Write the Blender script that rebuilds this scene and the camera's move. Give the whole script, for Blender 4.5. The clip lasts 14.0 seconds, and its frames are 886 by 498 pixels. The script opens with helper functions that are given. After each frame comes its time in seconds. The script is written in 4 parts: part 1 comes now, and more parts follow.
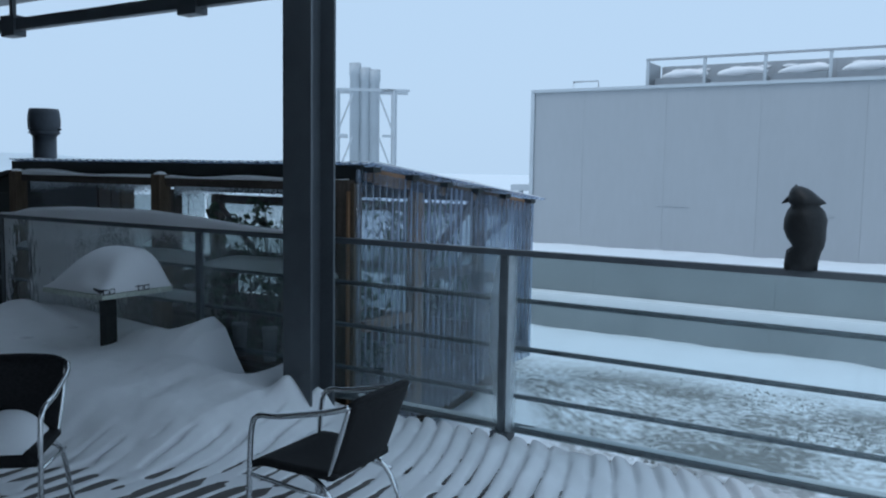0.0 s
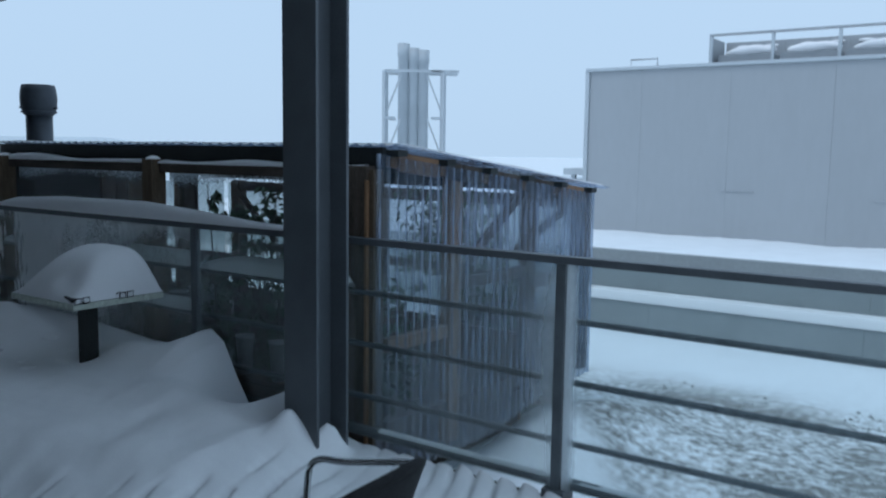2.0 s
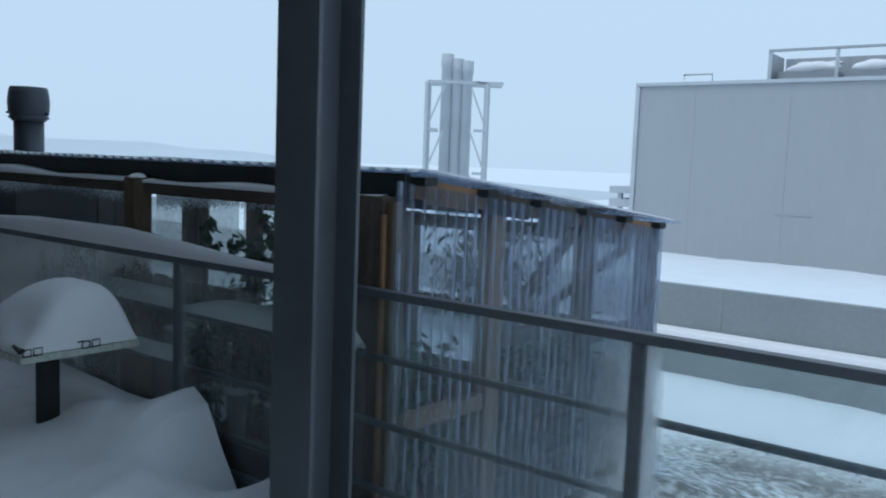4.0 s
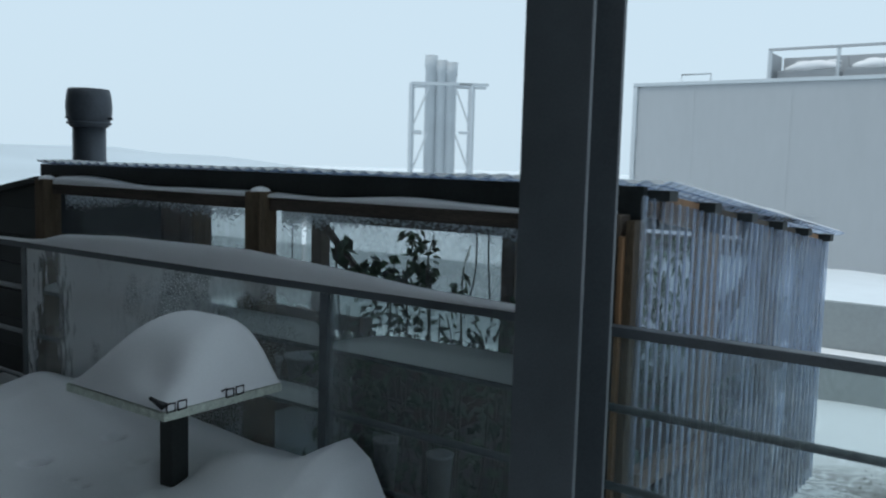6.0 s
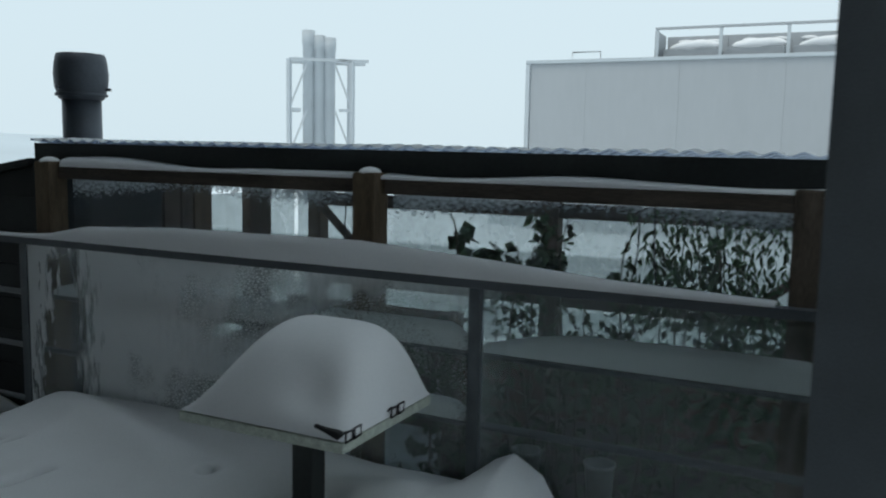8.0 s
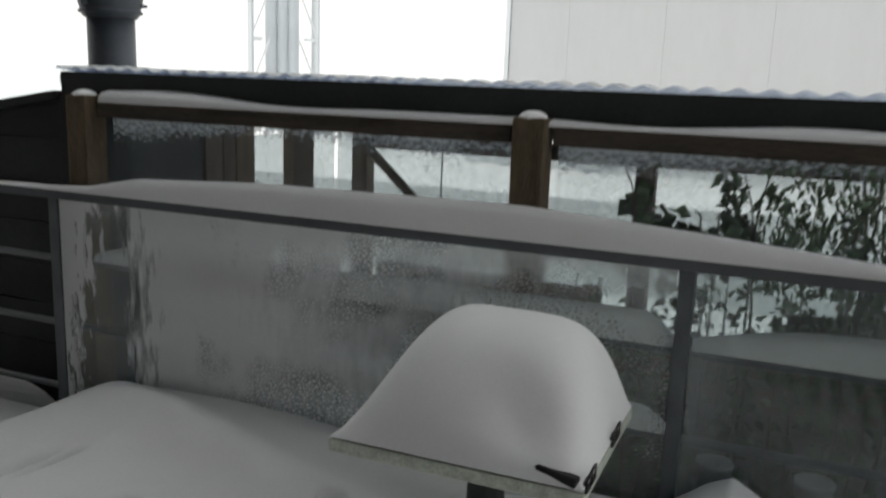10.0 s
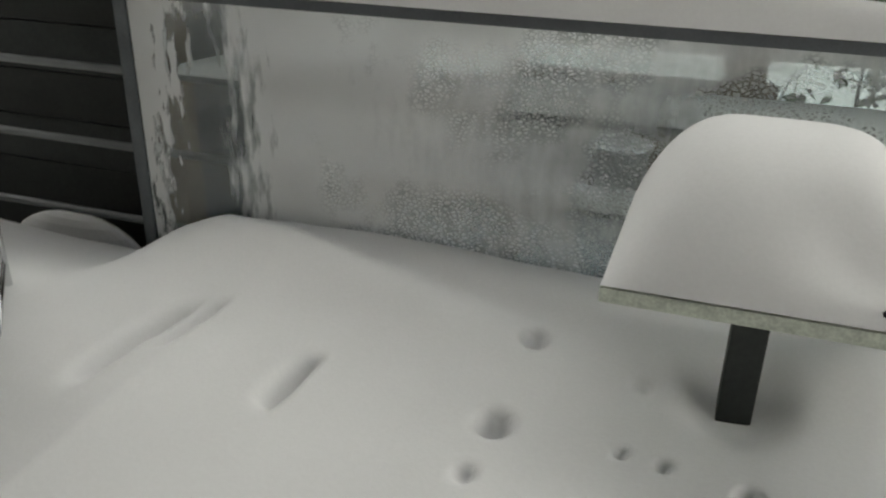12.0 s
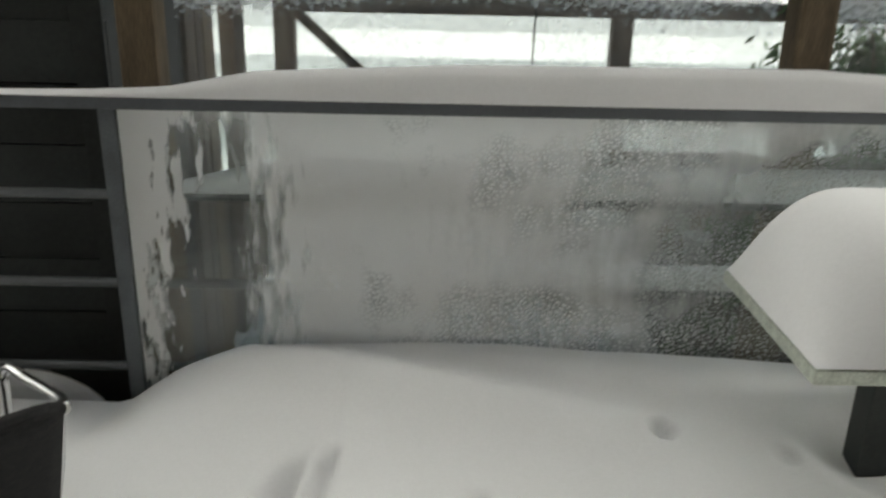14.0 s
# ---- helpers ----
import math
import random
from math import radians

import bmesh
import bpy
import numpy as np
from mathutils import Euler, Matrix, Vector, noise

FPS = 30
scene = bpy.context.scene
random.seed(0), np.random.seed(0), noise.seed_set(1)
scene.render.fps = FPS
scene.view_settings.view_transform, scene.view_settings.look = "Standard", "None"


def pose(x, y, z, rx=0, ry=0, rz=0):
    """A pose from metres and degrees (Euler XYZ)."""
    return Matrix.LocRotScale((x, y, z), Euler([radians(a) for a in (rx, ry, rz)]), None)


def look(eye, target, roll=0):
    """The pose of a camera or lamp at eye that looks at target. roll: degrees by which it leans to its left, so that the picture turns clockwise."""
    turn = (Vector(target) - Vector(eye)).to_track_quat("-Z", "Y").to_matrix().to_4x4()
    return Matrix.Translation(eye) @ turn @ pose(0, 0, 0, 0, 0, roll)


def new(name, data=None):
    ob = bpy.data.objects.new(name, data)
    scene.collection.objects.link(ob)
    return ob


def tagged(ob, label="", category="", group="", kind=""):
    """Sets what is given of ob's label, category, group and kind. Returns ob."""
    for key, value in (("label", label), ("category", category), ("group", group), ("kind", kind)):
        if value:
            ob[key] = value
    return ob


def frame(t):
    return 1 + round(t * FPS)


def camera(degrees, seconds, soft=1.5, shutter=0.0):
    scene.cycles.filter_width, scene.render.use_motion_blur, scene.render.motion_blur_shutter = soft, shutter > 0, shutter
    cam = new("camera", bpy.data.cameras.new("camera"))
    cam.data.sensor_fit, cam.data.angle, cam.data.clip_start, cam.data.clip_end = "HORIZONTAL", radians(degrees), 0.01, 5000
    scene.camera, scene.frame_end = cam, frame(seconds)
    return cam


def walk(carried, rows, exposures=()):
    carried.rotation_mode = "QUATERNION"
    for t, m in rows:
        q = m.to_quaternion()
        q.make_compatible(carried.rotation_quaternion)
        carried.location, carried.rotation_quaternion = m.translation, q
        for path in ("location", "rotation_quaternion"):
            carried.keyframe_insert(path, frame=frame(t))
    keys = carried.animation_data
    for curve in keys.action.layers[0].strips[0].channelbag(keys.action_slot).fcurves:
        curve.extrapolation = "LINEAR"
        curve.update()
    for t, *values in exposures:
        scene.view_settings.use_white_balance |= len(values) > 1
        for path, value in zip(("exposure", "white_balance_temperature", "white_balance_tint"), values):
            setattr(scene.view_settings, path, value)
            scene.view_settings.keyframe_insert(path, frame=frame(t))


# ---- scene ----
cam = camera(55.7, 14.0, soft=2.0, shutter=0.5)
METRES, EYE, TILT, LEAN, TURN = 8.0, 1.67, 0.0, 0.0, 31.7
ROWS = [
    (0.0, 0.0, 0.0, 0.0, 0.08, -5.28, -0.91),
    (0.5, 0.0058, 0.0264, 0.0006, 0.79, -6.64, -1.16),
    (1.0, -0.0022, 0.0582, -0.0002, -0.81, -7.18, -0.99),
    (1.5, 0.0032, 0.1018, -0.0019, 1.27, -7.92, -0.1),
    (2.0, 0.0067, 0.1452, 0.0005, 3.55, -6.47, -0.82),
    (2.2, 0.0061, 0.1612, 0.0, 3.77, -5.75, -1.34),
    (4.3, -0.0188, 0.2913, 0.012, 6.91, -5.8, -1.76),
    (4.5, -0.0372, 0.2975, 0.0124, 7.04, -6.11, -0.73),
    (5.0, -0.072, 0.3143, 0.0092, 10.87, -8.48, -3.04),
    (5.5, -0.1001, 0.3331, 0.0118, 8.98, -5.4, -1.05),
    (6.0, -0.1395, 0.3439, 0.0108, 4.09, -5.56, -1.62),
    (6.5, -0.1859, 0.3537, 0.0106, 1.51, -6.16, -1.36),
    (7.0, -0.2169, 0.3704, 0.0076, 1.88, -4.37, 0.59),
    (7.5, -0.2539, 0.3871, 0.0091, -1.78, -4.95, -1.96),
    (7.7, -0.2731, 0.3922, 0.0057, -4.29, -5.74, -0.84),
    (9.8, -0.3868, 0.498, 0.0056, -9.77, -9.4, -4.08),
    (10.0, -0.3847, 0.5163, 0.0052, -8.59, -11.16, -2.03),
    (10.5, -0.3998, 0.5399, 0.0023, -6.18, -16.15, -3.05),
    (11.0, -0.4292, 0.556, -0.0033, -10.8, -23.06, -1.34),
    (11.5, -0.4516, 0.5722, -0.0087, -9.09, -25.13, -2.25),
    (12.0, -0.4705, 0.5928, -0.0066, -12.8, -24.9, -1.1),
    (12.5, -0.5044, 0.6081, -0.0052, -19.32, -23.73, -0.87),
    (13.0, -0.5313, 0.6244, -0.0047, -22.45, -23.2, -1.99),
    (13.5, -0.5535, 0.6493, -0.004, -25.07, -22.8, 0.27),
    (14.0, -0.5847, 0.6656, -0.0022, -32.3, -20.14, -1.28),
]
EXPO = [
    (0.0, 0.02, 5700, 9), (4.3, 0.1, 5950, 9), (5.5, 0.18, 6350, 8), (6.5, 0.24, 6650, 7), (7.7, 0.27, 6900, 7), (9.8, 0.87, 8000, 15),
    (10.5, 1.4, 9600, 22), (11.0, 1.78, 9500, 20), (12.5, 1.9, 9200, 16), (14.0, 2.06, 9300, 16),
]
walk(cam, [(t, pose(0, 0, EYE, TILT, LEAN, TURN) @ pose(METRES * x, METRES * y, METRES * z, 90 + pitch, roll, yaw)) for t, x, y, z, yaw, pitch, roll in ROWS], EXPO)


# ---- world and light ----
world = bpy.data.worlds.new("overcast_sky")
scene.world = world
world.use_nodes = True
wn, wl = world.node_tree.nodes, world.node_tree.links
wn.clear()
w_sky = wn.new("ShaderNodeTexSky")
w_sky.sky_type, w_sky.sun_disc = "NISHITA", False
w_sky.sun_elevation, w_sky.sun_rotation = radians(61), radians(191)
w_sky.dust_density, w_sky.air_density = 4.0, 1.0
w_mul = wn.new("ShaderNodeMix")
w_mul.data_type, w_mul.blend_type = "RGBA", "MIX"
w_mul.inputs["Factor"].default_value = 0.93
w_mul.inputs["B"].default_value = (6.6, 8.2, 9.6, 1)
w_bg = wn.new("ShaderNodeBackground")
w_bg.inputs["Strength"].default_value = 0.085
w_out = wn.new("ShaderNodeOutputWorld")
wl.new(w_sky.outputs["Color"], w_mul.inputs["A"])
wl.new(w_mul.outputs["Result"], w_bg.inputs["Color"])
wl.new(w_bg.outputs["Background"], w_out.inputs["Surface"])

sun = new("sun", bpy.data.lights.new("sun", "SUN"))
sun.data.energy, sun.data.angle, sun.data.color = 0.7, radians(30), (1.0, 0.97, 0.93)
sun.matrix_world = look((-7, -11, 28), (-4, 4, 0))


# ---- materials ----
def material(name, base, rough=0.6, metal=0.0, vary=0.15, scale=8.0, bump=0.15, fine=60.0, second=None, spec=0.4, stretch=(1, 1, 1), bump_dist=0.01, per_object=0.0):
    """A principled material whose colour varies at two scales, with a fine bump."""
    m = bpy.data.materials.new(name)
    m.use_nodes = True
    n, l = m.node_tree.nodes, m.node_tree.links
    b = n["Principled BSDF"]
    b.inputs["Metallic"].default_value = metal
    b.inputs["Specular IOR Level"].default_value = spec
    tc, mp = n.new("ShaderNodeTexCoord"), n.new("ShaderNodeMapping")
    mp.inputs["Scale"].default_value = stretch
    l.new(tc.outputs["Object"], mp.inputs["Vector"])
    big, small = n.new("ShaderNodeTexNoise"), n.new("ShaderNodeTexNoise")
    big.inputs["Scale"].default_value, big.inputs["Detail"].default_value = scale, 4
    small.inputs["Scale"].default_value, small.inputs["Detail"].default_value = fine, 6
    for t in (big, small):
        l.new(mp.outputs["Vector"], t.inputs["Vector"])
    add = n.new("ShaderNodeMath")
    add.operation = "MULTIPLY_ADD"
    add.inputs[1].default_value, add.inputs[2].default_value = 0.45, 0.0
    l.new(small.outputs["Fac"], add.inputs[0])
    sm = n.new("ShaderNodeMath")
    sm.operation = "MULTIPLY_ADD"
    sm.inputs[1].default_value = 0.55
    l.new(big.outputs["Fac"], sm.inputs[0])
    l.new(add.outputs[0], sm.inputs[2])
    ramp = n.new("ShaderNodeValToRGB")
    lo = second or [c * (1 - vary) for c in base]
    hi = [min(1.0, c * (1 + vary)) for c in base]
    ramp.color_ramp.elements[0].position, ramp.color_ramp.elements[0].color = 0.34, (*lo[:3], 1)
    ramp.color_ramp.elements[1].position, ramp.color_ramp.elements[1].color = 0.66, (*hi[:3], 1)
    l.new(sm.outputs[0], ramp.inputs["Fac"])
    last = ramp.outputs["Color"]
    if per_object:
        info, hsv, rng = n.new("ShaderNodeObjectInfo"), n.new("ShaderNodeHueSaturation"), n.new("ShaderNodeMapRange")
        rng.inputs["To Min"].default_value, rng.inputs["To Max"].default_value = 1 - per_object, 1 + per_object
        l.new(info.outputs["Random"], rng.inputs["Value"])
        l.new(rng.outputs["Result"], hsv.inputs["Value"])
        l.new(last, hsv.inputs["Color"])
        last = hsv.outputs["Color"]
    l.new(last, b.inputs["Base Color"])
    rr = n.new("ShaderNodeMapRange")
    rr.inputs["To Min"].default_value, rr.inputs["To Max"].default_value = max(0.02, rough - 0.1), min(1, rough + 0.1)
    l.new(small.outputs["Fac"], rr.inputs["Value"])
    l.new(rr.outputs["Result"], b.inputs["Roughness"])
    if bump:
        bp = n.new("ShaderNodeBump")
        bp.inputs["Strength"].default_value, bp.inputs["Distance"].default_value = bump, bump_dist
        l.new(sm.outputs[0], bp.inputs["Height"])
        l.new(bp.outputs["Normal"], b.inputs["Normal"])
    return m


def pane_material(name, tint, frost, lo, hi, edges=None, scale=5.0, gloss=0.04, stretch=(1, 1, 1), bias=0.0, soft_light=0.35, veil=(), flutes=0.0, coarse=1.1, base_mist=0.015, grain=0.35, frost_colour=(0.8, 0.84, 0.86), crackle=0.0, blur=0.0, blur_rough=0.4):
    """Clear sheet with frost: frost grows by noise, and towards the pane's rim where edges gives its half size in x and z."""
    m = bpy.data.materials.new(name)
    m.use_nodes = True
    n, l = m.node_tree.nodes, m.node_tree.links
    n.clear()
    out = n.new("ShaderNodeOutputMaterial")
    tc, mp = n.new("ShaderNodeTexCoord"), n.new("ShaderNodeMapping")
    mp.inputs["Scale"].default_value = stretch
    l.new(tc.outputs["Object"], mp.inputs["Vector"])
    a, c = n.new("ShaderNodeTexNoise"), n.new("ShaderNodeTexNoise")
    a.inputs["Scale"].default_value, a.inputs["Detail"].default_value = coarse, 3
    c.inputs["Scale"].default_value, c.inputs["Detail"].default_value = scale * 7, 5
    l.new(mp.outputs["Vector"], a.inputs["Vector"])
    l.new(mp.outputs["Vector"], c.inputs["Vector"])
    s = n.new("ShaderNodeMath")
    s.operation = "MULTIPLY_ADD"
    s.inputs[1].default_value = grain
    l.new(c.outputs["Fac"], s.inputs[0])
    s2 = n.new("ShaderNodeMath")
    s2.operation = "MULTIPLY_ADD"
    s2.inputs[1].default_value, s2.inputs[2].default_value = 0.65, bias
    l.new(a.outputs["Fac"], s2.inputs[0])
    l.new(s2.outputs[0], s.inputs[2])
    last = s.outputs[0]
    if edges:
        sep = n.new("ShaderNodeSeparateXYZ")
        l.new(tc.outputs["Object"], sep.inputs["Vector"])
        far = None
        for axis, half, reach, gain in edges:
            ab = n.new("ShaderNodeMath")
            ab.operation = "ABSOLUTE"
            l.new(sep.outputs[axis], ab.inputs[0])
            mr = n.new("ShaderNodeMapRange")
            mr.inputs["From Min"].default_value, mr.inputs["From Max"].default_value = half - reach, half
            mr.inputs["To Max"].default_value = gain
            l.new(ab.outputs[0], mr.inputs["Value"])
            if far is None:
                far = mr.outputs["Result"]
            else:
                mx = n.new("ShaderNodeMath")
                mx.operation = "MAXIMUM"
                l.new(far, mx.inputs[0])
                l.new(mr.outputs["Result"], mx.inputs[1])
                far = mx.outputs[0]
        ad = n.new("ShaderNodeMath")
        l.new(last, ad.inputs[0])
        l.new(far, ad.inputs[1])
        last = ad.outputs[0]
    for axis, low, full, gone, end, gain in veil:
        sep, tilt = n.new("ShaderNodeSeparateXYZ"), n.new("ShaderNodeMapping")
        tilt.inputs["Rotation"].default_value = (0, {"D": -0.18, "F": 0.06}.get(axis, 0), 0)
        axis = "X" if axis in "DF" else axis
        l.new(tc.outputs["Object"], tilt.inputs["Vector"])
        l.new(tilt.outputs["Vector"], sep.inputs["Vector"])
        rise, fall, both, ad = n.new("ShaderNodeMapRange"), n.new("ShaderNodeMapRange"), n.new("ShaderNodeMath"), n.new("ShaderNodeMath")
        for node, p, q in ((rise, low, full), (fall, end, gone)):
            node.interpolation_type = "SMOOTHSTEP"
            node.inputs["From Min"].default_value, node.inputs["From Max"].default_value = p, q
            l.new(sep.outputs[axis], node.inputs["Value"])
        rise.inputs["To Max"].default_value = gain
        if tilt.inputs["Rotation"].default_value[1]:
            feather, shift, stretch_map = n.new("ShaderNodeTexNoise"), n.new("ShaderNodeMath"), n.new("ShaderNodeMapping")
            feather.inputs["Scale"].default_value, feather.inputs["Detail"].default_value = 26, 8
            stretch_map.inputs["Scale"].default_value = (1.0, 1.0, 0.25)
            stretch_map.inputs["Rotation"].default_value = (0, 0.6, 0)
            l.new(tc.outputs["Object"], stretch_map.inputs["Vector"])
            l.new(stretch_map.outputs["Vector"], feather.inputs["Vector"])
            shift.operation = "MULTIPLY_ADD"
            shift.inputs[1].default_value = 0.55
            l.new(feather.outputs["Fac"], shift.inputs[0])
            l.new(sep.outputs[axis], shift.inputs[2])
            for node in (rise, fall):
                l.new(shift.outputs[0], node.inputs["Value"])
        both.operation = "MULTIPLY"
        l.new(rise.outputs["Result"], both.inputs[0])
        l.new(fall.outputs["Result"], both.inputs[1])
        l.new(last, ad.inputs[0])
        l.new(both.outputs[0], ad.inputs[1])
        last = ad.outputs[0]
    if crackle:
        vor, patch, gate, drop, band_sep, band_map = [n.new("ShaderNode" + k) for k in ("TexVoronoi", "TexNoise", "MapRange", "Math", "SeparateXYZ", "MapRange")]
        vor.feature = "DISTANCE_TO_EDGE"
        vor.inputs["Scale"].default_value, vor.inputs["Randomness"].default_value = 1.0, 1.0
        patch.inputs["Scale"].default_value, patch.inputs["Detail"].default_value = 2.2, 3
        flake_map, flake_warp, flake_add = n.new("ShaderNodeMapping"), n.new("ShaderNodeTexNoise"), n.new("ShaderNodeMix")
        flake_map.inputs["Scale"].default_value, flake_map.inputs["Rotation"].default_value = (52, 52, 84), (0, 0.35, 0)
        flake_warp.inputs["Scale"].default_value, flake_warp.inputs["Detail"].default_value = 30, 3
        flake_add.data_type, flake_add.blend_type = "RGBA", "LINEAR_LIGHT"
        flake_add.inputs["Factor"].default_value = 0.012
        l.new(tc.outputs["Object"], flake_warp.inputs["Vector"])
        l.new(tc.outputs["Object"], flake_add.inputs["A"])
        l.new(flake_warp.outputs["Color"], flake_add.inputs["B"])
        l.new(flake_add.outputs["Result"], flake_map.inputs["Vector"])
        l.new(flake_map.outputs["Vector"], vor.inputs["Vector"])
        l.new(tc.outputs["Object"], patch.inputs["Vector"])
        gate.inputs["From Min"].default_value, gate.inputs["From Max"].default_value = 0.46, 0.58
        gate.inputs["To Max"].default_value = crackle
        l.new(patch.outputs["Fac"], gate.inputs["Value"])
        edge_map = n.new("ShaderNodeMapRange")
        edge_map.inputs["From Min"].default_value, edge_map.inputs["From Max"].default_value = 0.06, 0.3
        edge_map.inputs["To Min"].default_value, edge_map.inputs["To Max"].default_value = -1.0, 0.45
        l.new(vor.outputs["Distance"], edge_map.inputs["Value"])
        l.new(tc.outputs["Object"], band_sep.inputs["Vector"])
        band_map.inputs["From Min"].default_value, band_map.inputs["From Max"].default_value = -0.75, -0.55
        l.new(band_sep.outputs["X"], band_map.inputs["Value"])
        drop.operation = "MULTIPLY"
        l.new(gate.outputs["Result"], drop.inputs[0])
        l.new(edge_map.outputs["Result"], drop.inputs[1])
        drop2, joined = n.new("ShaderNodeMath"), n.new("ShaderNodeMath")
        drop2.operation = "MULTIPLY"
        l.new(drop.outputs[0], drop2.inputs[0])
        l.new(band_map.outputs["Result"], drop2.inputs[1])
        l.new(drop2.outputs[0], joined.inputs[0])
        l.new(last, joined.inputs[1])
        last = joined.outputs[0]
    # bands of light along the corrugations, painted as pale stripes in the frost
    if flutes:
        wave, wmap = n.new("ShaderNodeTexWave"), n.new("ShaderNodeMath")
        wave.bands_direction = "Y"
        wave.inputs["Scale"].default_value, wave.inputs["Distortion"].default_value, wave.inputs["Detail"].default_value = 2 * math.pi / 20 / 0.076, 1.2, 2
        l.new(tc.outputs["Object"], wave.inputs["Vector"])
        wmap.operation = "MULTIPLY_ADD"
        wmap.inputs[1].default_value = flutes
        l.new(wave.outputs["Fac"], wmap.inputs[0])
        l.new(last, wmap.inputs[2])
        last = wmap.outputs[0]
    ramp = n.new("ShaderNodeMapRange")
    ramp.inputs["From Min"].default_value, ramp.inputs["From Max"].default_value = lo, hi
    ramp.inputs["To Min"].default_value, ramp.inputs["To Max"].default_value = base_mist, frost
    l.new(last, ramp.inputs["Value"])
    clear, gl, mixg = n.new("ShaderNodeBsdfTransparent"), n.new("ShaderNodeBsdfGlossy"), n.new("ShaderNodeMixShader")
    clear.inputs["Color"].default_value = (*[c ** 0.5 for c in tint], 1)
    gl.inputs["Roughness"].default_value = 0.05
    fr, fr5 = n.new("ShaderNodeLayerWeight"), n.new("ShaderNodeMath")
    fr.inputs["Blend"].default_value = 0.5
    fr5.operation, fr5.inputs[1].default_value = "POWER", 5.0
    l.new(fr.outputs["Facing"], fr5.inputs[0])
    k = n.new("ShaderNodeMath")
    k.operation, k.use_clamp = "MULTIPLY_ADD", True
    k.inputs[1].default_value, k.inputs[2].default_value = 0.8 * gloss / 0.04, gloss
    l.new(fr5.outputs[0], k.inputs[0])
    l.new(k.outputs[0], mixg.inputs["Fac"])
    l.new(clear.outputs["BSDF"], mixg.inputs[1])
    l.new(gl.outputs["BSDF"], mixg.inputs[2])
    df, tr, mixf = n.new("ShaderNodeBsdfDiffuse"), n.new("ShaderNodeBsdfTranslucent"), n.new("ShaderNodeMixShader")
    df.inputs["Color"].default_value = (*frost_colour, 1)
    tr.inputs["Color"].default_value = (*frost_colour, 1)
    mixf.inputs["Fac"].default_value = soft_light
    l.new(df.outputs["BSDF"], mixf.inputs[1])
    l.new(tr.outputs["BSDF"], mixf.inputs[2])
    frosted = mixf.outputs["Shader"]
    if blur:
        through_ice, mixr = n.new("ShaderNodeBsdfRefraction"), n.new("ShaderNodeMixShader")
        through_ice.inputs["Color"].default_value = (*[c ** 0.5 for c in frost_colour], 1)
        through_ice.inputs["Roughness"].default_value, through_ice.inputs["IOR"].default_value = blur_rough, 1.25
        mixr.inputs["Fac"].default_value = blur
        l.new(frosted, mixr.inputs[1])
        l.new(through_ice.outputs["BSDF"], mixr.inputs[2])
        frosted = mixr.outputs["Shader"]
    mixa = n.new("ShaderNodeMixShader")
    l.new(ramp.outputs["Result"], mixa.inputs["Fac"])
    l.new(mixg.outputs["Shader"], mixa.inputs[1])
    l.new(frosted, mixa.inputs[2])
    l.new(mixa.outputs["Shader"], out.inputs["Surface"])
    return m


